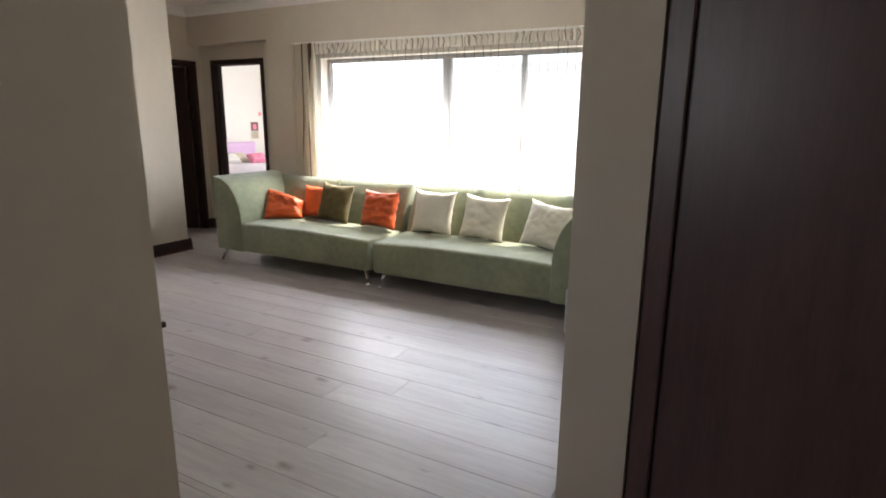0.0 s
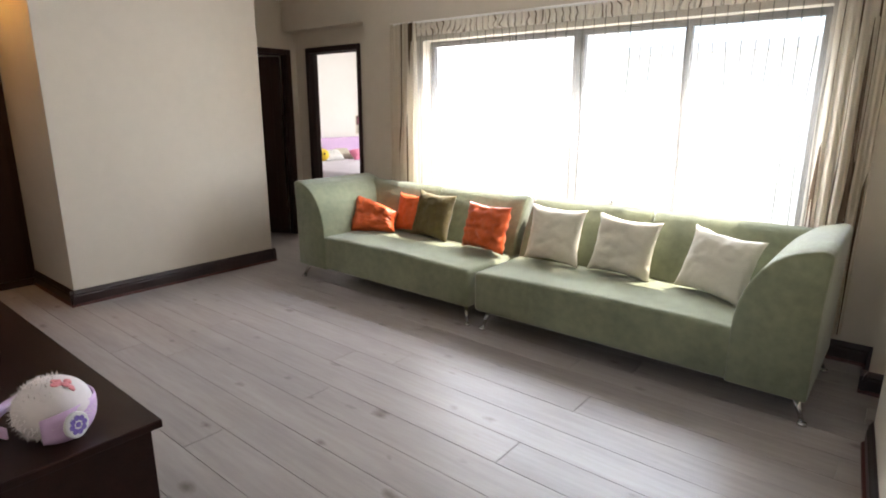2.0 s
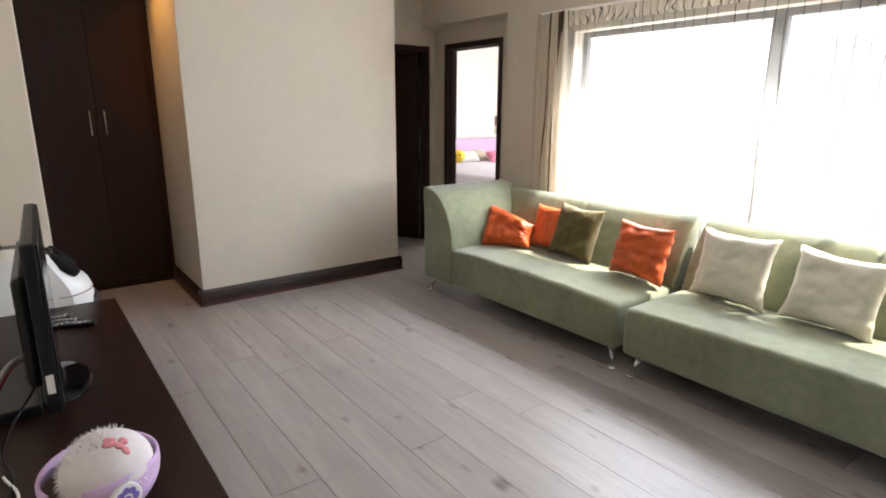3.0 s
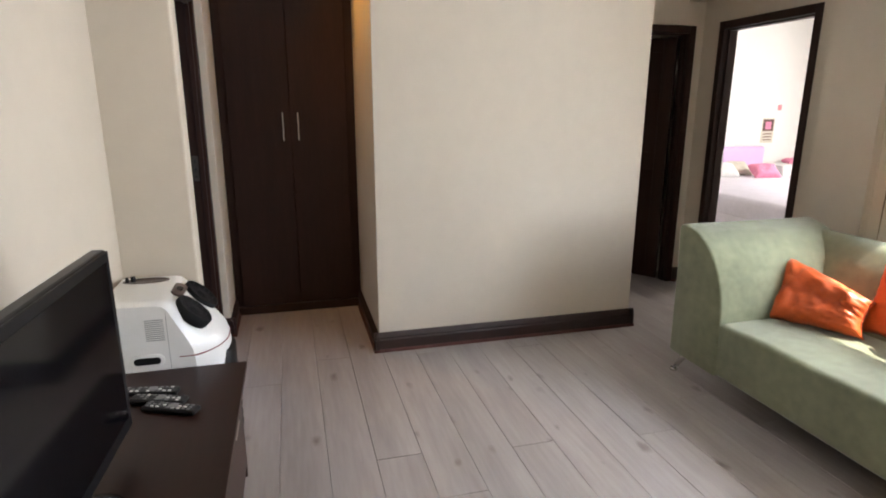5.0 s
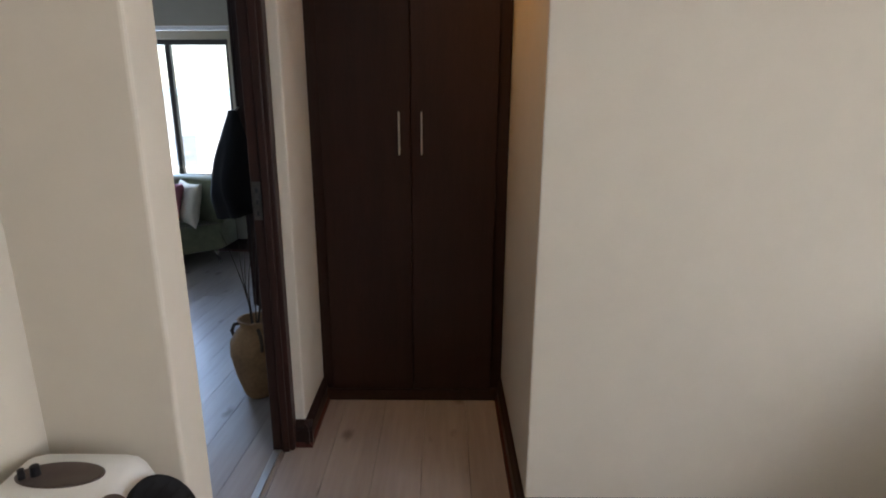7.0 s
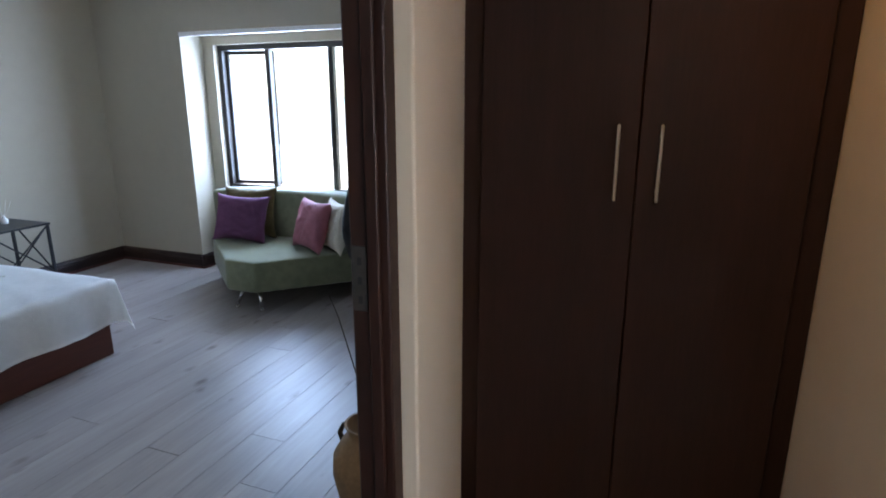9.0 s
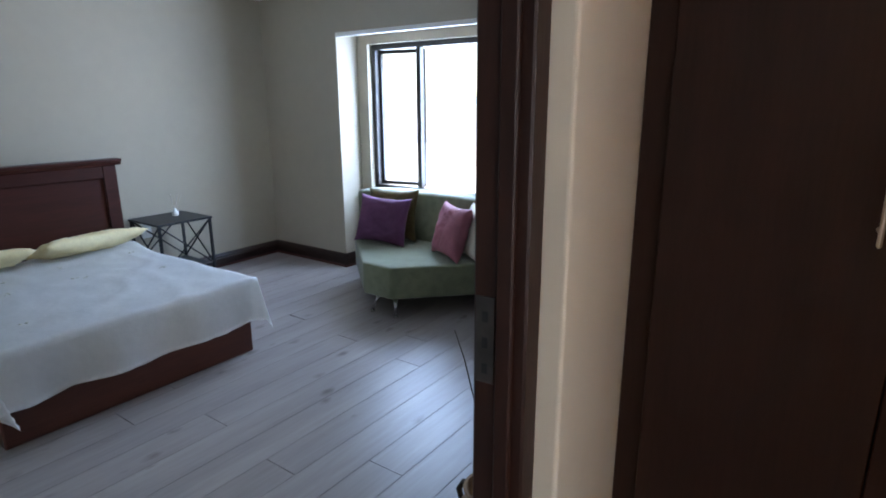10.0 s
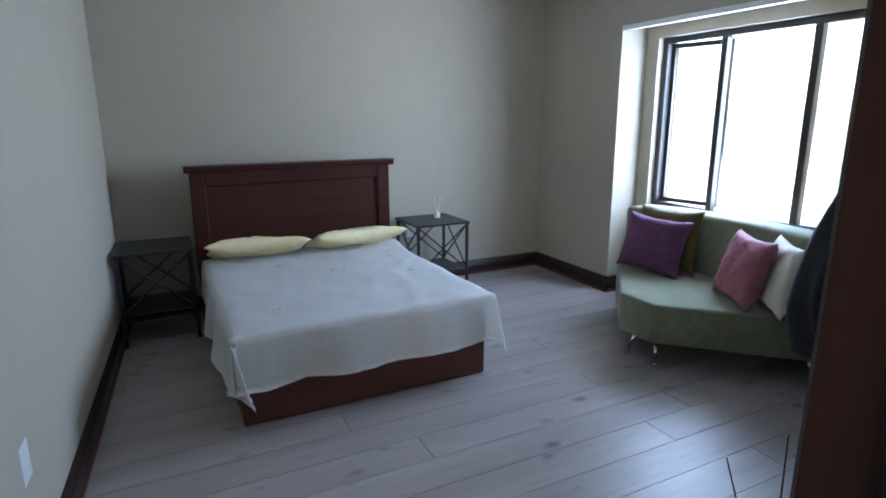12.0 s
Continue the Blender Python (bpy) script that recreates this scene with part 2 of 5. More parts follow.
M_GLASS = glass_material()
M_SHEER = curtain_material("sheer_stripe", 0.64, (0.44, 0.41, 0.36), (0.06, 0.045, 0.03), 0.125, 0.085, 0.38)
M_HEADER = curtain_material("curtain_header", 0.05, (0.66, 0.60, 0.50), (0.14, 0.10, 0.07), 0.13, 0.12, 0.25)
M_DRAPE = curtain_material("striped_drape", 0.03, (0.60, 0.53, 0.42), (0.10, 0.065, 0.04), 0.12, 0.13, 0.40)


# ---- mesh helpers ----
def link_mesh(name, bm, mat, parent=None, smooth=False):
    me = bpy.data.meshes.new(name)
    bm.normal_update()
    bm.to_mesh(me)
    bm.free()
    me.materials.append(mat)
    if smooth:
        me.shade_smooth()
    ob = new(name, me)
    if parent is not None:
        ob.parent = parent
    return ob


def part(name, bm, mat, parent, label="", smooth=False):
    ob = link_mesh(name, bm, mat, parent, smooth)
    return tagged(ob, label)


def thing(name, m, label, category, group="", kind=""):
    ob = new(name)
    ob.empty_display_size = 0.1
    ob.matrix_basis = m
    return tagged(ob, label, category, group, kind)


def add_box(bm, x0, x1, y0, y1, z0, z1, bevel=0.0, seg=1, m=None):
    vs = bmesh.ops.create_cube(bm, size=1)["verts"]
    for v in vs:
        v.co = Vector((x0 + (v.co.x + 0.5) * (x1 - x0), y0 + (v.co.y + 0.5) * (y1 - y0), z0 + (v.co.z + 0.5) * (z1 - z0)))
    if m is not None:
        for v in vs:
            v.co = m @ v.co
    if bevel:
        es = list({e for v in vs for e in v.link_edges})
        bmesh.ops.bevel(bm, geom=es, offset=bevel, segments=seg, profile=0.5, affect="EDGES")


def box(x0, x1, y0, y1, z0, z1, bevel=0.0, seg=1):
    bm = bmesh.new()
    add_box(bm, x0, x1, y0, y1, z0, z1, bevel, seg)
    return bm


def add_rod(bm, a, b, r0, r1=None, seg=10):
    a, b = Vector(a), Vector(b)
    m = Matrix.Translation((a + b) / 2) @ (b - a).to_track_quat("Z", "Y").to_matrix().to_4x4()
    bmesh.ops.create_cone(bm, cap_ends=True, segments=seg, radius1=r0, radius2=r0 if r1 is None else r1, depth=(b - a).length, matrix=m)


def rod(a, b, r0, r1=None, seg=10):
    bm = bmesh.new()
    add_rod(bm, a, b, r0, r1, seg)
    return bm


def tube(pts, radii, seg=8):
    """One closed tube through points, with a radius at each."""
    bm = bmesh.new()
    rings = []
    for i, p in enumerate(pts):
        d = (pts[min(i + 1, len(pts) - 1)] - pts[max(i - 1, 0)]).normalized()
        a = d.orthogonal().normalized() if i == 0 else (a - d * a.dot(d)).normalized()
        b = d.cross(a)
        rings.append([bm.verts.new(p + (a * math.cos(2 * math.pi * k / seg) + b * math.sin(2 * math.pi * k / seg)) * radii[i]) for k in range(seg)])
    for q, r in zip(rings, rings[1:]):
        for k in range(seg):
            bm.faces.new((q[k], q[(k + 1) % seg], r[(k + 1) % seg], r[k]))
    bm.faces.new(rings[0][::-1])
    bm.faces.new(rings[-1])
    bmesh.ops.recalc_face_normals(bm, faces=bm.faces)
    return bm


def prism(outline, z0, z1, bevel=0.0, seg=2):
    """An upright prism on an outline of (x, y)."""
    bm = bmesh.new()
    lo = [bm.verts.new((x, y, z0)) for x, y in outline]
    hi = [bm.verts.new((x, y, z1)) for x, y in outline]
    n = len(outline)
    bm.faces.new(lo[::-1])
    bm.faces.new(hi)
    for i in range(n):
        bm.faces.new((lo[i], lo[(i + 1) % n], hi[(i + 1) % n], hi[i]))
    bmesh.ops.recalc_face_normals(bm, faces=bm.faces)
    if bevel:
        bmesh.ops.bevel(bm, geom=list(bm.edges), offset=bevel, segments=seg, profile=0.5, affect="EDGES")
    return bm


def sweep_x(profile, x0, x1, bevel=0.0, seg=2):
    """A profile of (y, z) drawn out along x."""
    bm = prism([(y, z) for y, z in profile], x0, x1, bevel, seg)
    for v in bm.verts:
        v.co = Vector((v.co.z, v.co.x, v.co.y))
    bmesh.ops.recalc_face_normals(bm, faces=bm.faces)
    return bm


def lathe(points, seg=28):
    bm = bmesh.new()
    rings = [[bm.verts.new((r * math.cos(2 * math.pi * i / seg), r * math.sin(2 * math.pi * i / seg), z)) for i in range(seg)] for r, z in points]
    for a, b in zip(rings, rings[1:]):
        for i in range(seg):
            bm.faces.new((a[i], a[(i + 1) % seg], b[(i + 1) % seg], b[i]))
    bm.faces.new(rings[0][::-1])
    bm.faces.new(rings[-1])
    bmesh.ops.recalc_face_normals(bm, faces=bm.faces)
    return bm


def cushion(w, h, d, seed, n=26, wrinkle=0.006, pinch=0.13, ruche=0.0, slump=0.0):
    """A stuffed square cushion standing on its edge: width x, height z, depth y; ruche gathers it in level folds, slump lowers one side."""
    bm = bmesh.new()
    off = Vector((seed * 3.7, seed * 1.3, 0))
    for side in (1, -1):
        g = []
        for i in range(n + 1):
            row = []
            for j in range(n + 1):
                u, v = 2 * i / n - 1, 2 * j / n - 1
                fat = max(0.0, (1 - u ** 4) * (1 - v ** 4)) ** 0.55
                px = u * w / 2 * (1 - pinch * (1 - v * v) * abs(u) ** 3)
                pz = v * h / 2 * (1 - pinch * (1 - u * u) * abs(v) ** 3) + h / 2
                pz *= 1 - slump * (0.5 + 0.5 * u) ** 1.4
                q = Vector((u, v, side * 2.0)) + off
                wr = noise.noise(q * 1.9) * 2.0 + noise.noise(Vector((u * 5, v * 3, side)) + off)
                wr -= 1.5 * max(0, 0.16 - abs(noise.noise(Vector((u * 2.6 + v, v * 2.2 - u, side * 3)) + off))) / 0.16
                wr += ruche * math.sin(v * 15 + 3.5 * noise.noise(Vector((u * 2.2, v * 1.5, side)) + off)) / max(wrinkle, 1e-4)
                edge = 0.006 * noise.noise(Vector((u * 4, v * 4, 5)) + off)
                row.append(bm.verts.new((px + edge * abs(u), side * fat * (d / 2 + wr * wrinkle), pz + edge * abs(v))))
            g.append(row)
        for i in range(n):
            for j in range(n):
                q = (g[i][j], g[i + 1][j], g[i + 1][j + 1], g[i][j + 1])
                bm.faces.new(q if side < 0 else q[::-1])
    bmesh.ops.remove_doubles(bm, verts=bm.verts, dist=0.0008)
    return bm


def structure(name, bm, mat, label, category, smooth=False):
    return tagged(link_mesh(name, bm, mat, None, smooth), label, category, "", "structure")


CEIL, BCEIL = 2.68, 2.48
BR = pose(0, 0, 0, 0, 0, -3.365)   # the bedroom stands a little askew to the living room
# ---- setting: walls ----


def wall(name, boxes, mat=None, label="cream painted plaster wall", m=None):
    bm = bmesh.new()
    for b in boxes:
        add_box(bm, *b)
    ob = structure(name, bm, mat or M_WALL, label, "wall")
    if m is not None:
        ob.matrix_basis = m
    return ob


# block between the two passages
bm = prism([(-1.0, 0.030), (-0.016, 0.030), (-0.016, 1.770), (-1.0, 1.770)], 0, CEIL)
bmesh.ops.bevel(bm, geom=[e for e in bm.edges if abs(e.verts[0].co.z - e.verts[1].co.z) > 1], offset=0.006, segments=2, profile=0.5, affect="EDGES")
structure("wall_block", bm, M_WALL, "cream painted plaster wall block with dark skirting", "wall")
# north window wall, with the recessed doorway in its western end
WX0, WX1, WZ0, WZ1 = 1.22, 4.26, 0.71, 2.04
wall("wall_north", [(0.45, WX0, 2.635, 2.80, 0, CEIL), (WX1, 5.40, 2.635, 2.80, 0, CEIL), (WX0, WX1, 2.635, 2.80, 0, WZ0), (WX0, WX1, 2.635, 2.80, WZ1, CEIL), (-0.95, 0.45, 2.635, 2.79, 2.27, CEIL)])
wall("wall_north_recess", [(-0.95, -0.655, 2.79, 2.91, 0, CEIL), (0.235, 0.51, 2.79, 2.91, 0, CEIL), (-0.655, 0.235, 2.79, 2.91, 2.10, CEIL)])
wall("wall_passage_west", [(-0.95, -0.84, 2.72, 2.79, 0, CEIL), (-0.95, -0.84, 1.77, 1.84, 0, CEIL), (-0.95, -0.84, 1.84, 2.72, 2.09, CEIL)])
# wall along the television, the pier and the bedroom door wall
structure("wall_south", prism([(0.565, -1.177), (0.565, -1.44), (3.95, -1.44), (3.95, -1.315)], 0, CEIL), M_WALL, "cream painted plaster wall behind the television", "wall")
bm = prism([(0.438, -1.34), (0.565, -1.34), (0.565, -0.868), (0.438, -0.868)], 0, CEIL)
bmesh.ops.bevel(bm, geom=[e for e in bm.edges if abs(e.verts[0].co.z - e.verts[1].co.z) > 1], offset=0.010, segments=3, profile=0.5, affect="EDGES")
structure("wall_pier", bm, M_WALL, "cream painted plaster pier beside the bedroom doorway", "wall")
bm = prism([(-0.95, -1.006), (-0.513, -1.006), (-0.513, -0.873), (-0.95, -0.873)], 0, CEIL)
bmesh.ops.bevel(bm, geom=[e for e in bm.edges if abs(e.verts[0].co.z - e.verts[1].co.z) > 1], offset=0.008, segments=3, profile=0.5, affect="EDGES")
structure("wall_nib", bm, M_WALL, "cream painted plaster nib beside the wardrobe", "wall")
wall("wall_over_door", [(-0.513, 0.438, -1.006, -0.873, 2.10, CEIL)])
wall("wall_hall_west", [(3.80, 3.95, -4.6, -1.44, 0, CEIL)])
wall("wall_hall_south", [(3.80, 4.40, -4.75, -4.6, 0, CEIL), (5.10, 7.4, -4.75, -4.6, 0, CEIL), (4.40, 5.10, -4.75, -4.6, 0, 1.35), (4.40, 5.10, -4.75, -4.6, 2.15, CEIL)])
wall("wall_hall_east", [(7.25, 7.4, -4.6, -0.70, 0, CEIL)])
wall("wall_hall_north", [(5.175, 7.25, -0.855, -0.74, 2.12, CEIL), (6.08, 7.25, -0.855, -0.74, 0, 2.12)])
# east wall of the living room, slightly out of square
structure("wall_east", prism([(4.99, -0.87), (5.17, -0.87), (5.40, 1.63), (4.785, 1.63)], 0, CEIL), M_WALL, "cream painted plaster wall", "wall")
structure("wall_east_corner", prism([(4.725, 2.235), (5.40, 2.235), (5.40, 2.635), (4.725, 2.635)], 0, CEIL), M_WALL, "cream painted plaster corner pier", "wall")
structure("wall_east_recess", prism([(5.15, 1.63), (5.40, 1.63), (5.40, 2.235), (5.15, 2.235)], 0, CEIL), M_WALL, "cream painted plaster recess wall", "wall")
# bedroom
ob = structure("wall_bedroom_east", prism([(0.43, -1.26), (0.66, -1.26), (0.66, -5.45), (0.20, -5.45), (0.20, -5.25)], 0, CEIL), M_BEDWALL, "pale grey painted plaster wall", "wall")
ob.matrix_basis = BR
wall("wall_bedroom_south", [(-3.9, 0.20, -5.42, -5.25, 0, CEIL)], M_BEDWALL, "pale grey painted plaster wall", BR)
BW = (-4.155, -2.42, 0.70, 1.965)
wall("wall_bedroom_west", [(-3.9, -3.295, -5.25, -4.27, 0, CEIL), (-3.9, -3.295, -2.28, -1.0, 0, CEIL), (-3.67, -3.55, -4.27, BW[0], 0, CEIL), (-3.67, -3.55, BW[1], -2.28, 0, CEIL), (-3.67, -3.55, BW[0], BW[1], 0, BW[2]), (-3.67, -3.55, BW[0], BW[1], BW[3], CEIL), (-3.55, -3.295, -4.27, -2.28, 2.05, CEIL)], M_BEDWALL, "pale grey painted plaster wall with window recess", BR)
wall("wall_bedroom_north", [(-3.95, -0.95, -1.006, -0.86, 0, CEIL)], M_BEDWALL, "pale grey painted plaster wall")
# child's bedroom to the north, and the dark room behind the passage door
wall("wall_child_west", [(-4.05, -3.9, 2.91, 7.6, 0, CEIL)], M_CEIL, "white painted wall")
wall("wall_child_north", [(-3.9, -2.1, 7.45, 7.6, 0, CEIL), (-0.3, 1.0, 7.45, 7.6, 0, CEIL), (-2.1, -0.3, 7.45, 7.6, 0, 1.0), (-2.1, -0.3, 7.45, 7.6, 2.2, CEIL)], M_CEIL, "white painted wall")
wall("wall_child_east", [(0.85, 1.0, 2.801, 7.45, 0, CEIL)], M_CEIL, "white painted wall")
wall("wall_child_south", [(-3.9, -0.95, 2.79, 2.91, 0, CEIL)], M_CEIL, "white painted wall")
wall("wall_store", [(-2.6, -2.45, 0.9, 2.79, 0, CEIL), (-2.45, -1.0, 0.9, 1.0, 0, CEIL)], M_WALL)

# ceilings
structure("ceiling_living", box(-4.2, 7.4, -0.95, 2.88, CEIL, CEIL + 0.12), M_CEIL, "white plasterboard ceiling", "ceiling")
structure("ceiling_child", box(-4.05, 1.0, 2.88, 7.6, CEIL, CEIL + 0.12), M_CEIL, "white plasterboard ceiling", "ceiling")
structure("ceiling_hall", box(0.62, 7.4, -6.4, -0.95, CEIL, CEIL + 0.12), M_CEIL, "white plasterboard ceiling", "ceiling")
ob = structure("ceiling_bedroom", box(-3.9, 0.66, -5.45, -1.06, BCEIL, BCEIL + 0.12), M_CEIL, "white plasterboard ceiling", "ceiling")
ob.matrix_basis = BR
structure("roof_slab", box(-4.6, 7.4, -6.4, 2.88, CEIL + 0.121, CEIL + 0.3), M_CEIL, "flat roof over the house", "roof")


def moulding(name, runs, pts, top, mat, label, category, m=None):
    """A moulding drawn along walls: each run is start, end and the side it faces."""
    bm = bmesh.new()
    for (xa, ya), (xb, yb), (nx, ny) in runs:
        ra = [bm.verts.new((xa + nx * p, ya + ny * p, top + q)) for p, q in pts]
        rb = [bm.verts.new((xb + nx * p, yb + ny * p, top + q)) for p, q in pts]
        for i in range(len(pts)):
            j = (i + 1) % len(pts)
            bm.faces.new((ra[i], ra[j], rb[j], rb[i]))
        bm.faces.new(ra)
        bm.faces.new(rb[::-1])
    bmesh.ops.recalc_face_normals(bm, faces=bm.faces)
    ob = structure(name, bm, mat, label, category)
    if m is not None:
        ob.matrix_basis = m
    return ob


COVE = [(0.001, -0.001), (0.001, -0.09), (0.012, -0.09), (0.03, -0.055), (0.06, -0.028), (0.09, -0.012), (0.09, -0.001)]
BOARD = [(0.001, 0.018), (0.021, 0.018), (0.021, 0.075), (0.015, 0.084), (0.019, 0.094), (0.010, 0.112), (0.001, 0.122)]
SHOE = [(0.001, 0.0), (0.033, 0.0), (0.031, 0.010), (0.022, 0.0175), (0.001, 0.0175)]


def cornice(name, runs, top, m=None):
    return moulding(name, runs, COVE, top, M_CEIL, "white cove cornice", "cornice", m)


def skirting(name, runs, m=None):
    s = moulding(name, runs, BOARD, 0, M_SKIRT, "dark stained moulded wooden skirting board", "skirting", m)
    moulding(name.replace("baseboard", "trim"), runs, SHOE, 0, M_SHOE, "reddish brown quarter-round floor trim", "trim", m)
    return s


cornice("cornice_living", [((-0.84, 2.635), (4.725, 2.635), (0, -1)), ((-0.016, 0.030), (-0.016, 1.770), (1, 0)), ((0.565, -1.177), (3.95, -1.315), (0.041, 0.9992)), ((-0.84, 2.635), (-0.84, 1.77), (1, 0))], CEIL)
cornice("cornice_bedroom", [((-3.295, -5.25), (0.20, -5.25), (0, 1)), ((-3.295, -5.25), (-3.295, -1.07), (1, 0))], BCEIL, BR)
O = 0.033
skirting("baseboard_block", [((-0.016, 0.030 - O), (-0.016, 1.770 + O), (1, 0)), ((-0.90, 0.030), (-0.016 + O, 0.030), (0, -1)), ((-0.84, 1.770), (-0.016 + O, 1.770), (0, 1))])
skirting("baseboard_north", [((0.45, 2.635), (4.725, 2.635), (0, -1)), ((4.725, 2.235 - O), (4.725, 2.60), (-1, 0)), ((4.725 - O, 2.235), (5.15, 2.235), (0, -1)), ((-0.84, 2.72), (-0.84, 2.79), (1, 0)), ((-0.84, 2.79), (-0.655, 2.79), (0, -1)), ((0.235, 2.79), (0.45, 2.79), (0, -1)), ((0.45, 2.635 - O), (0.45, 2.79), (-1, 0))])
skirting("baseboard_east", [((4.99, -0.87), (4.785, 1.63), (-0.9966, -0.082))])
skirting("baseboard_south", [((0.60, -1.178), (3.95, -1.315), (0.041, 0.9992)), ((0.565, -1.177), (0.565, -0.868 + O), (1, 0)), ((0.438, -0.868), (0.565 + O, -0.868), (0, 1)), ((3.95, -4.6), (3.95, -1.315), (1, 0))])
skirting("baseboard_nib", [((-0.90, -0.873), (-0.513 + O, -0.873), (0, 1)), ((-0.513, -0.873 + O), (-0.513, -0.914), (1, 0))])
skirting("baseboard_bedroom", [((-3.295, -5.25), (0.20, -5.25), (0, 1)), ((-3.295, -5.25), (-3.295, -4.27 + O), (1, 0)), ((-3.55, -4.27), (-3.295 + O, -4.27), (0, 1)), ((0.20, -5.25), (0.43, -1.26), (-0.9983, 0.0575)), ((-3.55, -4.27), (-3.55, -2.28), (1, 0)), ((-3.295, -2.28), (-3.295, -1.07), (1, 0))], BR)


# ---- doors and frames ----
def door_frame(name, m, w, h, depth, label, mat=None):
    """A frame about an opening w wide in local x, h high, y through the wall; outer sizes."""
    f = thing(name, m, label, "door frame", "", "structure")
    t = 0.055
    for s in (0, 1):
        x0 = s * (w - t)
        bm = bmesh.new()
        add_box(bm, x0, x0 + t, 0, depth, 0, h, 0.004)
        add_box(bm, x0 + (t - 0.002 if s == 0 else -0.012), x0 + (t + 0.012 if s == 0 else 0.002), 0.045, depth - 0.02, 0, h - t, 0.003)
        part("jamb", bm, mat or M_DARK, f)
    bm = bmesh.new()
    add_box(bm, t, w - t, 0, depth, h - t, h, 0.004)
    add_box(bm, t, w - t, 0.045, depth - 0.02, h - t - 0.012, h - t + 0.002, 0.003)
    part("head", bm, mat or M_DARK, f)
    return f


def panel_door(name, m, w, h, label, mat=None, flush=False):
    """A dark boarded door leaf: local x from the hinge, y its thickness."""
    d = thing(name, m, label, "door", "", "structure")
    bm = bmesh.new()
    add_box(bm, 0, w, 0.006, 0.034, 0.006, h)
    if flush:
        add_box(bm, 0.001, w - 0.001, 0.0, 0.04, 0.008, h - 0.002, 0.003)
    for x0, x1, z0, z1 in () if flush else ((0, 0.10, 0.006, h), (w - 0.10, w, 0.006, h), (0.10, w - 0.10, h - 0.11, h), (0.10, w - 0.10, 0.006, 0.20), (0.10, w - 0.10, 0.95, 1.10)):
        add_box(bm, x0, x1, 0, 0.04, z0, z1, 0.003)
    part("leaf", bm, mat or M_DARK, d)
    for z in (0.22, h - 0.24):
        part("hinge", box(-0.012, 0.045, -0.006, 0.004, z - 0.05, z + 0.05, 0.002), M_STEEL, d, "steel butt hinge")
    return d


# bedroom door frame, with the steel strike on its western post
fr = door_frame("door_frame_1", pose(-0.512, -1.0075, 0), 0.982, 2.10, 0.0935, "dark stained wooden door frame with steel strike plate")
bm = bmesh.new()
add_box(bm, 0.0545, 0.0575, 0.006, 0.040, 1.034, 1.184, 0.001)
part("strike_plate", bm, M_WORN, fr, "worn steel strike plate")
for z in (1.06, 1.105, 1.15):
    part("strike_hole", box(0.0570, 0.0582, 0.018, 0.028, z - 0.009, z + 0.009), M_BLACK, fr)
tagged(link_mesh("threshold_strip", box(-0.456, 0.382, -1.005, -0.972, 0.001, 0.008, 0.003), M_STEEL), "aluminium threshold strip on the floor", "threshold", "", "structure")
# doorway to the child's bedroom
fr = door_frame("door_frame_2", pose(-0.655, 2.780, 0), 0.89, 2.10, 0.13, "dark stained wooden door frame")
part("strike_plate", box(0.0545, 0.0575, 0.09, 0.125, 0.98, 1.14, 0.001), M_STEEL, fr, "steel strike plate")
panel_door("door_2", pose(0.178, 2.925, 0, 0, 0, 88), 0.76, 2.03, "dark wooden door standing wide open")
# passage door, ajar to a dark room
door_frame("door_frame_3", pose(-0.825, 1.845, 0, 0, 0, 90), 0.87, 2.09, 0.12, "dark stained wooden door frame")
panel_door("door_3", pose(-0.955, 2.655, 0, 0, 0, 215), 0.75, 2.02, "dark wooden door standing ajar")
# hall door
door_frame("door_frame_4", pose(5.176, -0.868, 0), 0.90, 2.12, 0.13, "dark mahogany door frame in the hall", M_HALLDOOR)
panel_door("door_4", pose(5.234, -0.845, 0), 0.78, 2.05, "dark mahogany flush hall door, closed", M_HALLDOOR, True)


# ---- windows ----
def window(name, m, w, h, bars, label, opens=()):
    """A dark framed window, local x along, z up from the sill, y outwards; bars: start and width of each mullion."""
    win = thing(name, m, label, "window", "", "structure")
    t = 0.045
    for nm, b in (("frame_rail", (0, w, 0, 0.05, 0, t)), ("frame_rail", (0, w, 0, 0.05, h - t, h)), ("frame_post", (0, t, 0, 0.05, t, h - t)), ("frame_post", (w - t, w, 0, 0.05, t, h - t))):
        part(nm, box(*b, 0.003), M_ALU, win)
    for x, bw in bars:
        part("mullion", box(x, x + bw, 0, 0.05, t, h - t, 0.003), M_ALU, win)
    starts, ends = [t] + [x + bw for x, bw in bars], [x for x, bw in bars] + [w - t]
    for i, (x0, x1) in enumerate(zip(starts, ends)):
        if i in opens:
            sash = bmesh.new()
            mm = Matrix.Translation((x0, 0.045, t)) @ Matrix.Rotation(radians(opens[i]), 4, "Z")
            sw, sh = x1 - x0, h - 2 * t
            for b in ((0, sw, 0, 0.025, 0, 0.032), (0, sw, 0, 0.025, sh - 0.032, sh), (0, 0.030, 0, 0.025, 0.032, sh - 0.032), (sw - 0.030, sw, 0, 0.025, 0.032, sh - 0.032)):
                add_box(sash, *b, 0.002, 1, mm)
            s = part("sash", sash, M_ALU, win)
            g = bmesh.new()
            add_box(g, 0.030, sw - 0.030, 0.010, 0.015, 0.032, sh - 0.032, 0, 1, mm)
            p = part("pane", g, M_GLASS, s)
        else:
            p = part("pane", box(x0, x1, 0.022, 0.028, t, h - t), M_GLASS, win)
        p.visible_shadow = False
    return win


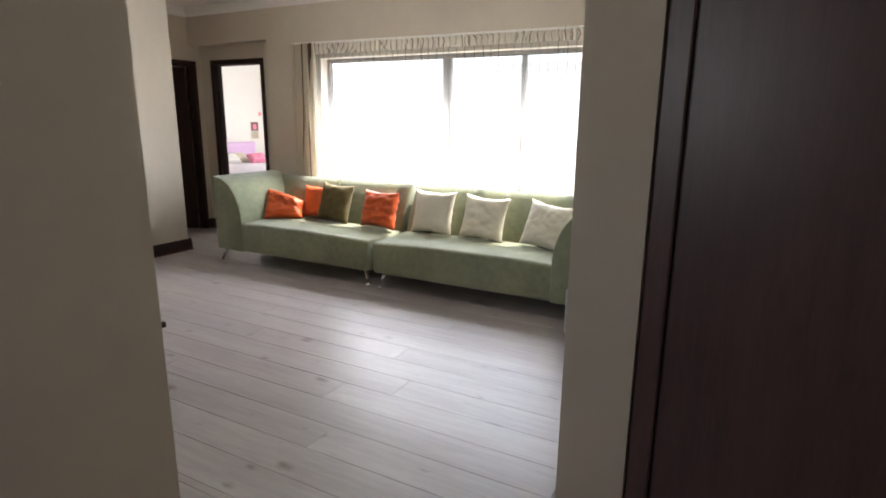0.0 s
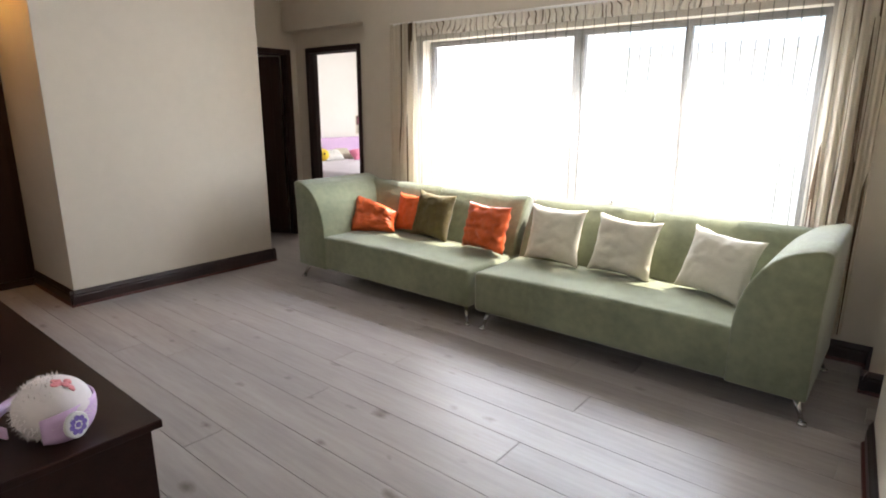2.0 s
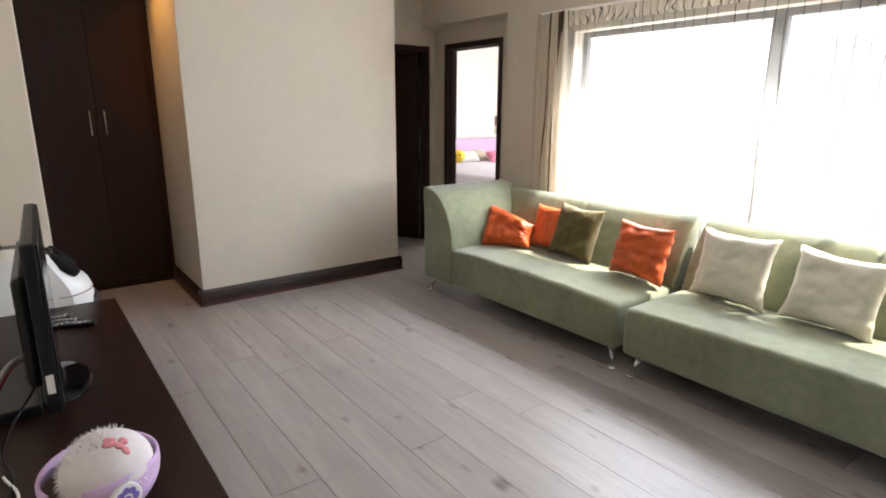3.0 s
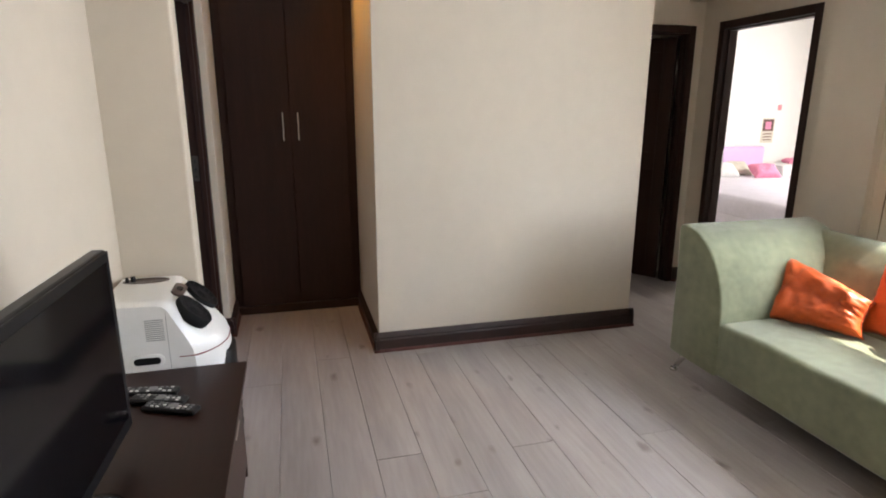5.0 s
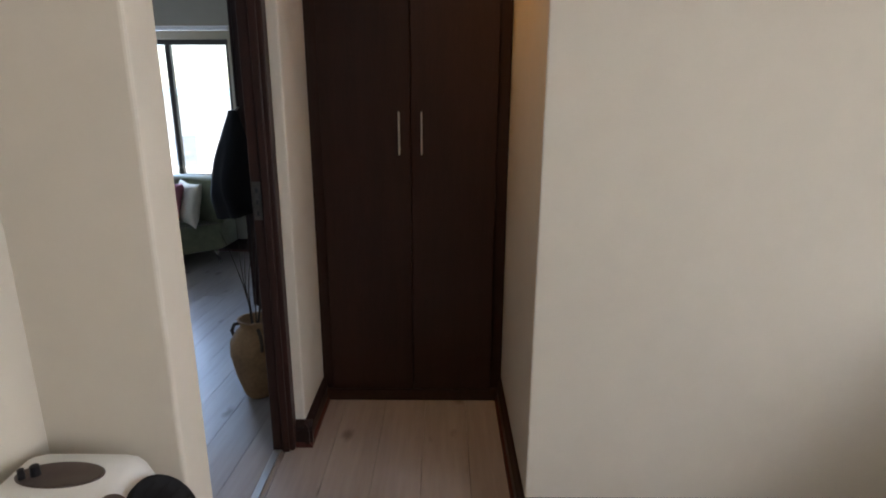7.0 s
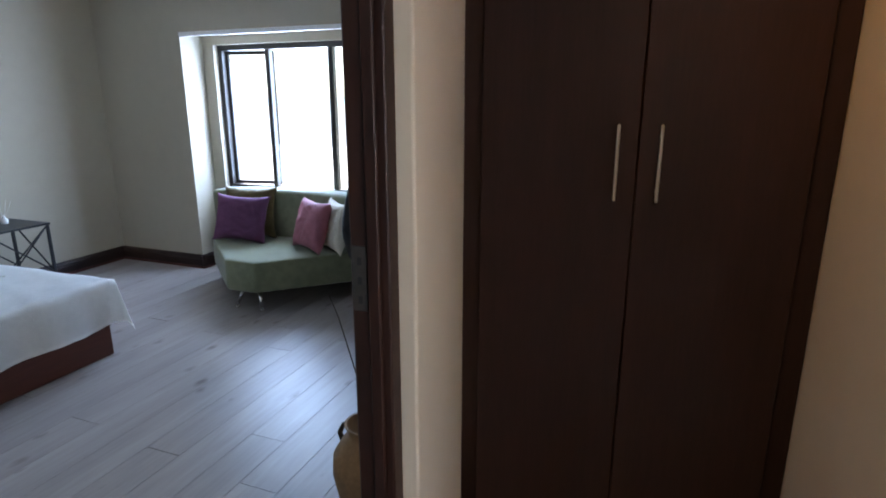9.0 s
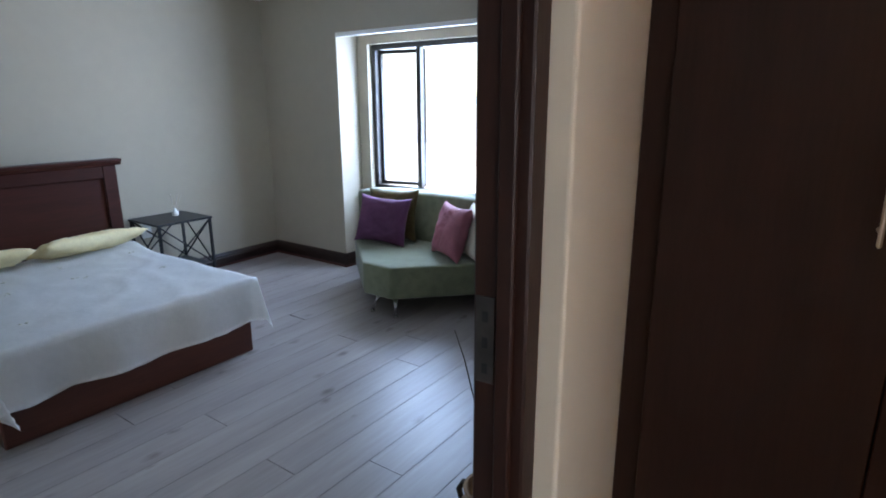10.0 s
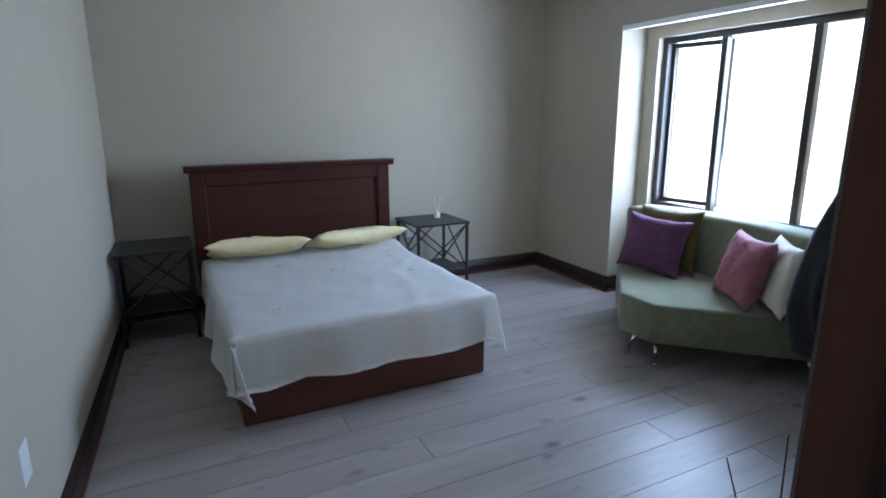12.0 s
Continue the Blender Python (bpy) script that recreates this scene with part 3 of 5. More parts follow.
window("window_1", pose(WX0, 2.74, WZ0), WX1 - WX0, WZ1 - WZ0, ((1.415, 0.090), (2.220, 0.045)), "wide dark framed window behind sheer curtains")
window("window_2", BR @ pose(-3.60, BW[0], BW[2], 0, 0, 90), BW[1] - BW[0], BW[3] - BW[2], ((0.500, 0.045), (1.120, 0.048)), "dark framed bedroom window with one sash ajar", opens={0: 11})
window("window_3", pose(-2.1, 7.52, 1.0), 1.8, 1.2, ((0.88, 0.045),), "dark framed window")
window("window_4", pose(5.10, -4.68, 1.35, 0, 0, 180), 0.7, 0.8, (), "dark framed hall window")
structure("window_sill_1", box(WX0 - 0.04, WX1 + 0.04, 2.60, 2.74, WZ0 - 0.028, WZ0 + 0.003, 0.006), M_WHITE, "white painted window sill", "window sill")
ob = structure("window_sill_2", box(-3.60, -3.52, BW[0], BW[1], BW[2] - 0.026, BW[2] + 0.003, 0.006), M_WHITE, "white painted window sill", "window sill")
ob.matrix_basis = BR

# ---- outside ----
structure("ground", box(-400, 400, -400, 400, -3.3, -3.1), M_GRASS, "pale paved ground around the house", "ground")
structure("floor_slab", box(-4.6, 7.4, -6.4, 2.88, -0.20, -0.009), M_JOINT, "dark floor underlay seen in the plank joints", "floor")
structure("floor_slab_child", box(-4.05, 1.0, 2.88, 7.6, -0.20, -0.009), M_JOINT, "dark floor underlay seen in the plank joints", "floor")


# ---- green sofas ----
def sofa(name, m, w, arm, label):
    """One two-seat unit: local x along, y to the back, arm -1 or 1 for the end that curls up."""
    s = thing(name, m, label, "sofa", "green sofas under the window")
    a0, a1 = (0.0, w - 0.03) if arm > 0 else (0.03, w)
    bm = box(a0, a1, 0.004, 0.70, 0.132, 0.405, 0.030, 3)
    bmesh.ops.subdivide_edges(bm, edges=[e for e in bm.edges if abs(e.verts[0].co.x - e.verts[1].co.x) > 0.5], cuts=14)
    for v in bm.verts:
        u = (v.co.x - a0) / (a1 - a0)
        if v.co.z > 0.36:
            v.co.z += 0.022 * math.sin(math.pi * max(0, min(1, u))) ** 0.7 + 0.008 * noise.noise(Vector((v.co.x * 4, v.co.y * 4, arm)))
        v.co.y += 0.003 * noise.noise(Vector((v.co.x * 5, v.co.z * 6, 2 + arm)))
    part("seat", bm, M_GREEN, s, smooth=True)
    # two back pads, rounded at the top
    prof = [(0.550, 0.39), (0.604, 0.55), (0.680, 0.70), (0.735, 0.79), (0.772, 0.822), (0.805, 0.825), (0.835, 0.79), (0.84, 0.68), (0.83, 0.13), (0.705, 0.13), (0.705, 0.39)]
    b0, b1 = (0.0, w - 0.14) if arm > 0 else (0.14, w)
    half = (b0 + b1) / 2
    for p0, p1 in ((b0, half - 0.002), (half + 0.002, b1)):
        part("backrest", sweep_x(prof, p0, p1, 0.022, 3), M_GREEN, s, smooth=True)
    # arm: upright outside, a broad rounded shoulder inside
    x0 = w if arm > 0 else 0.0
    pts = [(-0.36 * math.cos(k / 10 * math.pi / 2) ** 0.9, 0.405 + 0.455 * math.sin(k / 10 * math.pi / 2) ** 0.95) for k in range(10)]
    out = pts + [(-0.02, 0.865), (0.012, 0.852), (0.016, 0.82), (0.004, 0.60), (0.0, 0.13), (-0.36, 0.13)]
    bm = prism([(x0 + arm * u, z) for u, z in out], 0.0, 0.84, 0.012, 2)
    for v in bm.verts:
        v.co = Vector((v.co.x, v.co.z - 0.005, v.co.y))
    bmesh.ops.recalc_face_normals(bm, faces=bm.faces)
    part("arm", bm, M_GREEN, s, smooth=True)
    ends = ((0.09, -0.037), (w - 0.06, 0.055)) if arm > 0 else ((0.06, -0.058), (w - 0.075, 0.048))
    for lx, dx in ends:
        for ly, dy in ((0.085, -0.045), (0.76, 0.03)):
            bm = bmesh.new()
            add_rod(bm, (lx, ly, 0.135), (lx + dx, ly + dy, 0.012), 0.020, 0.010, 14)
            add_rod(bm, (lx + dx, ly + dy, 0.012), (lx + dx, ly + dy, 0.0), 0.020, 0.022, 14)
            part("leg", bm, M_CHROME, s, "chrome splayed leg", True)
    return s


sofa("sofa", pose(0.665, 1.60, 0), 1.865, -1, "green suede sofa unit with curled arm and orange cushions")
sofa("sofa", pose(2.575, 1.60, 0), 1.950, 1, "green suede sofa unit with curled arm and cream cushions")


def put_cushion(m, w, h, d, seed, mat, label, group="sofa cushions", **kw):
    ob = link_mesh("cushion", cushion(w, h, d, seed, **kw), mat, None, True)
    ob.matrix_basis = m
    return tagged(ob, label, "cushion", group)


put_cushion(pose(1.20, 1.98, 0.42, -34, -4, 22), 0.44, 0.37, 0.17, 1, M_ORANGE, "bright orange satin cushion slumped in the sofa corner", wrinkle=0.014, slump=0.50)
put_cushion(pose(1.47, 2.17, 0.425, -15, 0, 2), 0.36, 0.34, 0.11, 2, M_ORANGE, "bright orange satin cushion leaning on the sofa back")
put_cushion(pose(1.735, 2.10, 0.425, -17, 2, -4), 0.41, 0.39, 0.13, 3, M_OLIVE, "olive plush cushion leaning on the sofa back")
put_cushion(pose(2.315, 2.05, 0.425, -15, 0, -8), 0.43, 0.36, 0.14, 4, M_ORANGE, "bright orange ruched satin cushion leaning on the sofa back", wrinkle=0.010, ruche=0.010)
put_cushion(pose(2.875, 2.09, 0.42, -14, 0, -4), 0.44, 0.40, 0.12, 5, M_CREAMCUSH, "plain cream cotton cushion leaning on the sofa back")
put_cushion(pose(3.37, 2.08, 0.42, -16, 2, -5), 0.44, 0.39, 0.12, 6, M_CREAMCUSH, "plain cream cotton cushion leaning on the sofa back")
put_cushion(pose(3.93, 2.02, 0.42, -20, 4, -18), 0.44, 0.39, 0.12, 7, M_CREAMCUSH, "plain cream cotton cushion leaning by the sofa arm")


# ---- curtains ----
def curtain(name, x0, x1, y, z0, z1, folds, depth, mat, label, taper=0.0, cloth=1.6, seed=0):
    bm = bmesh.new()
    uvl = bm.loops.layers.uv.new("UVMap")
    nx, nz = folds * 8, 16
    rows = []
    for j in range(nz + 1):
        v = j / nz
        row = []
        for i in range(nx + 1):
            u = i / nx
            amp = depth * (0.6 + 0.4 * (1 - v)) * (1 + 0.6 * noise.noise(Vector((u * folds * 0.7, v * 0.8, 3 + seed))))
            ph = 2 * math.pi * folds * u + 2.2 * noise.noise(Vector((u * folds * 0.4, v * 1.0, 7 + seed)))
            x = x0 + (x1 - x0) * u + taper * (1 - v) * (u - 0.5) + 0.010 * noise.noise(Vector((u * 30, v * 2, 1 + seed)))
            ztop = z1 + 0.018 * noise.noise(Vector((u * folds * 0.35, 0, 5 + seed))) + 0.010 * math.sin(ph)
            row.append(bm.verts.new((x, y + amp * math.sin(ph), z0 + (ztop - z0) * v)))
        rows.append(row)
    for j in range(nz):
        for i in range(nx):
            f = bm.faces.new((rows[j][i], rows[j][i + 1], rows[j + 1][i + 1], rows[j + 1][i]))
            for lp, (a, b) in zip(f.loops, ((i, j), (i + 1, j), (i + 1, j + 1), (i, j + 1))):
                lp[uvl].uv = (a / nx * (x1 - x0) * cloth + 0.03 * seed + 0.07 * noise.noise(Vector((a / nx * 9, b / nz * 1.5, seed))) + 0.02 * noise.noise(Vector((a / nx * 34, b / nz * 2.5, seed))), b / nz)
    return tagged(link_mesh(name, bm, mat, None, True), label, "curtain", "window curtains")


sheer = curtain("sheer_curtain", 1.10, 4.36, 2.575, 0.62, 2.165, 40, 0.010, M_SHEER, "sheer cream voile curtain with gathered striped header", seed=1)
header = curtain("header_tape", 1.09, 4.37, 2.560, 2.075, 2.185, 62, 0.014, M_HEADER, "gathered cream header with thin dark stripes", seed=4, cloth=2.2)
header.parent = sheer
for key in ("category", "group"):
    del header[key]
curtain("drape_curtain", 0.93, 1.25, 2.515, 0.40, 2.185, 5, 0.030, M_DRAPE, "gathered beige drape with brown stripes", 0.03, seed=2)
curtain("drape_curtain", 4.30, 4.56, 2.505, 0.20, 2.165, 5, 0.030, M_DRAPE, "gathered beige drape with brown stripes hanging by the corner", 0.0, seed=3)
tagged(link_mesh("curtain_rail", rod((0.90, 2.56, 2.19), (4.66, 2.56, 2.17), 0.010), M_WHITE), "white curtain rail along the window", "curtain rail")


# ---- television stand and what stands on it ----
TVX, TVY, TVH = 1.035, -1.165, 0.492


def tv_stand():
    s = thing("tv_stand", pose(TVX, TVY, 0), "long low dark wood television stand along the wall", "tv stand")
    L, D, H = 1.96, 0.515, TVH
    part("top", box(0, L, 0, D, H - 0.028, H, 0.004, 2), M_DARKTOP, s)
    for x in (0.02, L - 0.045):
        part("side_panel", box(x, x + 0.025, 0.01, D - 0.03, 0, H - 0.028, 0.002), M_DARKTOP, s)
    part("shelf", box(0.045, L - 0.045, 0.01, D - 0.05, 0.06, 0.085), M_DARKTOP, s)
    part("back_panel", box(0.045, L - 0.045, 0.005, 0.012, 0.02, H - 0.03), M_DARKTOP, s)
    for i in range(3):
        x0 = 0.05 + i * (L - 0.1) / 3
        d = part("door", box(x0 + 0.003, x0 + (L - 0.1) / 3 - 0.003, D - 0.048, D - 0.028, 0.06, H - 0.033, 0.003), M_DARKTOP, s)
        part("handle", box(x0 + 0.24, x0 + 0.36, D - 0.028, D - 0.012, 0.39, 0.402, 0.003), M_STEEL, d, "steel bar handle")
    return s


tv_stand()


def television():
    s = thing("television", pose(1.99, -0.965, TVH, 0, 0, -2), "flat black television seen edge on, on an oval foot", "television")
    w, z0, z1 = 0.42, 0.075, 0.605
    bm = box(-w, w, -0.020, 0.018, z0, z1, 0.007, 2)
    add_box(bm, -w * 0.75, w * 0.75, -0.062, -0.018, z0 + 0.05, z1 - 0.12, 0.02, 2)
    part("housing", bm, M_PLASTIC, s)
    part("bezel", box(-w + 0.004, w - 0.004, 0.018, 0.024, z0 + 0.004, z1 - 0.004, 0.002), M_PLASTIC, s, "glossy black bezel")
    part("screen", box(-w + 0.030, w - 0.030, 0.0235, 0.0252, z0 + 0.040, z1 - 0.030), M_SCREEN, s, "dark switched-off screen")
    bm = lathe([(0.0, 0.0), (1.0, 0.0), (1.0, 0.006), (0.90, 0.012), (0.35, 0.018), (0.0, 0.018)][1:5], 36)
    for v in bm.verts:
        v.co = Vector((v.co.x * 0.20, v.co.y * 0.115, v.co.z))
    part("foot", bm, M_SCREEN, s, "glossy black oval foot", True)
    part("neck", box(-0.06, 0.06, -0.035, 0.0, 0.015, z0 + 0.02, 0.008, 2), M_PLASTIC, s)
    part("sticker", box(w, w + 0.0012, -0.012, 0.008, z0 + 0.07, z0 + 0.13), M_WHITEPL, s, "small white label on the edge")
    return s


television()


def remote_control(m, seed, label):
    s = thing("remote_control", m, label, "remote control", "remote controls on the stand")
    bm = box(-0.095, 0.095, -0.024, 0.024, 0.0, 0.018, 0.006, 2)
    part("case", bm, M_PLASTIC, s, smooth=False)
    rnd = random.Random(seed)
    for i in range(9):
        for j in range(3):
            if rnd.random() < 0.82:
                x, y = -0.078 + i * 0.0185, -0.013 + j * 0.013
                part("button", box(x - 0.0055, x + 0.0055, y - 0.0038, y + 0.0038, 0.017, 0.0205, 0.001), M_GREYPL if rnd.random() < 0.7 else M_WHITEPL, s)
    bm = lathe([(0.016, 0.0), (0.016, 0.003), (0.008, 0.004)], 20)
    bmesh.ops.translate(bm, verts=bm.verts, vec=(0.01, 0, 0.018))
    part("dial_ring", bm, M_GREYPL, s)
    return s


remote_control(pose(1.235, -0.955, TVH + 0.001, 0, 0, 78), 1, "black remote control with grey buttons")
remote_control(pose(1.305, -0.915, TVH + 0.001, 0, 0, 72), 2, "black remote control with rows of pale buttons")
remote_control(pose(1.375, -0.865, TVH + 0.001, 0, 0, 66), 3, "black remote control with a round dial")


def set_top_box():
    s = thing("set_top_box", pose(2.11, -1.065, TVH), "flat black decoder box behind the television", "decoder")
    part("case", box(-0.13, 0.13, -0.08, 0.05, 0.004, 0.042, 0.006, 2), M_PLASTIC, s)
    part("front_panel", box(0.13, 0.133, -0.07, 0.04, 0.010, 0.036, 0.001), M_PLASTIC, s)
    for x in (-0.1, 0.1):
        part("foot", box(x - 0.012, x + 0.012, -0.06, 0.03, 0, 0.005), M_PLASTIC, s)
    return s


set_top_box()


def cable(name, pts, r, mat, label):
    cu = bpy.data.curves.new(name, "CURVE")
    cu.dimensions, cu.bevel_depth, cu.bevel_resolution = "3D", r, 3
    sp = cu.splines.new("BEZIER")
    sp.bezier_points.add(len(pts) - 1)
    for b, p in zip(sp.bezier_points, pts):
        b.co, b.handle_left_type, b.handle_right_type = p, "AUTO", "AUTO"
    cu.materials.append(mat)
    return tagged(new(name, cu), label, "cable")


cable("white_cable", [(2.12, -1.00, 0.68), (2.30, -1.09, 0.70), (2.48, -1.135, 0.60), (2.56, -1.145, 0.50), (2.72, -1.15, 0.497), (2.92, -1.13, 0.497)], 0.005, M_WHITEPL, "white cable looping behind the television")
cable("white_cable", [(2.56, -1.12, 0.496), (2.70, -1.09, 0.496), (2.80, -1.14, 0.496), (2.90, -1.11, 0.496), (2.985, -1.15, 0.496)], 0.004, M_WHITEPL, "thin white cable lying on the stand")
cable("red_cable", [(2.08, -1.02, 0.64), (2.18, -1.07, 0.66), (2.24, -1.12, 0.60), (2.20, -1.135, 0.50)], 0.004, M_RED, "short red cable behind the television")
cable("black_cable", [(2.18, -1.01, 0.60), (2.40, -1.12, 0.50), (2.60, -1.10, 0.496), (2.80, -1.15, 0.497)], 0.004, M_PLASTIC, "black cable lying on the stand")


def plush_toy():
    """A fluffy white ball with a lilac strap and a round lilac badge."""
    s = thing("plush_toy", pose(2.825, -0.895, TVH, 0, 0, -24), "fluffy white plush toy with lilac strap and badge", "plush toy")
    rnd = random.Random(5)
    bm = bmesh.new()
    bmesh.ops.create_icosphere(bm, subdivisions=4, radius=0.105)
    for v in bm.verts:
        v.co.z = v.co.z * 0.86 + 0.092
        v.co.x *= 1.05
    tufts = [v.co.copy() for v in bm.verts if v.co.z < 0.085 or v.co.y < -0.05 or (v.co.z > 0.15 and v.co.y < 0.02)]
    part("body", bm, M_FLUFF, s, smooth=True)
    bm = bmesh.new()
    c = Vector((0, 0, 0.092))
    for p in rnd.sample(tufts, min(520, len(tufts))):
        for _ in range(2):
            d = ((p - c).normalized() + Vector((rnd.uniform(-0.6, 0.6), rnd.uniform(-0.6, 0.6), rnd.uniform(-0.6, 0.4)))).normalized()
            side = d.cross(Vector((0, 0, 1))).normalized() * 0.0022
            tip = p + d * rnd.uniform(0.008, 0.020)
            tip.z = max(0.001, tip.z)
            bm.faces.new([bm.verts.new(q) for q in (p - side, p + side, tip)])
    tagged(part("fur", bm, M_FLUFF, s, "white tufts of fur"), "", "", "", "stuff")
    # strap: a band round the ball, broad behind the badge
    bm = bmesh.new()
    ring = []
    for i in range(49):
        a = radians(38 - 34 + i * 320 / 48)
        k = max(0, math.cos((a - radians(38)) / 1.15)) ** 3 if abs(a - radians(38)) < 1.7 else 0
        cx, cy = -0.024 + 0.142 * math.cos(a), -0.024 + 0.128 * math.sin(a)
        hgt = 0.034 + 0.062 * k
        mid = 0.075 - 0.010 * k
        ring.append([bm.verts.new((cx * q, cy * q, mid + h)) for q, h in ((1.0, -hgt / 2), (1.05, -hgt / 2), (1.07, -hgt / 4), (1.07, hgt / 4), (1.05, hgt / 2), (1.0, hgt / 2))])
    for a, b in zip(ring, ring[1:]):
        for i in range(6):
            bm.faces.new((a[i], a[(i + 1) % 6], b[(i + 1) % 6], b[i]))
    bm.faces.new(ring[0])
    bm.faces.new(ring[-1][::-1])
    bmesh.ops.recalc_face_normals(bm, faces=bm.faces)
    part("strap", bm, M_LILAC, s, "lilac strap", True)
    turn = Matrix.Translation((0.098, 0.064, 0.064)) @ Matrix.Rotation(radians(-40), 4, "Z") @ Matrix.Rotation(radians(-82), 4, "X")
    bm = lathe([(0.039, 0.0), (0.039, 0.010), (0.035, 0.013), (0.001, 0.013)], 32)
    bmesh.ops.transform(bm, matrix=turn, verts=bm.verts)
    b = part("badge", bm, M_WHITEPL, s, "round white badge with lilac flower")
    for k in range(8):
        bm = lathe([(0.0085, 0.012), (0.0085, 0.0150), (0.0042, 0.0150), (0.0042, 0.0135)], 14)
        a = k * math.pi / 4
        bmesh.ops.translate(bm, verts=bm.verts, vec=(0.021 * math.cos(a), 0.021 * math.sin(a), 0))
        bmesh.ops.transform(bm, matrix=turn, verts=bm.verts)
        part("petal", bm, M_VIOLET, b)
    bm = lathe([(0.008, 0.012), (0.008, 0.0155), (0.001, 0.0160)], 14)
    bmesh.ops.transform(bm, matrix=turn, verts=bm.verts)
    part("petal", bm, M_VIOLET, b)
    # red and pink patch on the crown
    bm = bmesh.new()
    for k in range(16):
        m = Matrix.Translation((0.028 + rnd.uniform(-0.015, 0.015), 0.037 + rnd.uniform(-0.03, 0.03), 0.173))
        r = bmesh.ops.create_icosphere(bm, subdivisions=2, radius=rnd.uniform(0.005, 0.011), matrix=m)
        for v in r["verts"]:
            dd = Vector((v.co.x / 1.05, v.co.y, (v.co.z - 0.092) / 0.86))
            v.co.z = 0.092 + 0.86 * math.sqrt(max(0.0001, 0.1075 ** 2 - dd.x ** 2 - dd.y ** 2)) + (0.0015 if v.co.z > 0.173 else -0.004)
    part("nose_patch", bm, M_CORAL, s, "coral pink painted patch", True)
    return s


plush_toy()


# ---- white speaker cabinet in the corner ----
def bowed(profile, w, inset=0.0, stations=17, lift=0.0):
    """A closed side profile swept along x, whose front bows out towards the middle."""
    bm = bmesh.new()
    rows = []
    for i in range(stations):
        u = -1 + 2 * i / (stations - 1)
        x = inset + (w - 2 * inset) * (u + 1) / 2
        f = 1 - 0.52 * abs(u) ** 2.6
        edge = 0.010 * max(0, (abs(u) - 0.93) / 0.07) ** 2 if not lift else 0
        row = []
        for y, z in profile:
            yy = 0.25 + (y - 0.25) * f if y > 0.25 else y
            row.append(bm.verts.new((x, yy - edge * (1 if y > 0.2 else -1), z - edge * (1 if z > 0.4 else 0))))
        rows.append(row)
    n = len(profile)
    for a, b in zip(rows, rows[1:]):
        for i in range(n):
            bm.faces.new((a[i], b[i], b[(i + 1) % n], a[(i + 1) % n]))
    bm.faces.new(rows[0])
    bm.faces.new(rows[-1][::-1])
    bmesh.ops.recalc_face_normals(bm, faces=bm.faces)
    return bm


def oblong(length, width, depth, m, bevel=0.0):
    pts = []
    r = width / 2
    for cx, a0 in ((length / 2 - r, -90), (-length / 2 + r, 90)):
        for k in range(9):
            a = radians(a0 + k * 22.5)
            pts.append((cx + r * math.cos(a), r * math.sin(a)))
    bm = prism(pts, 0, depth, bevel)
    bmesh.ops.transform(bm, matrix=m, verts=bm.verts)
    return bm


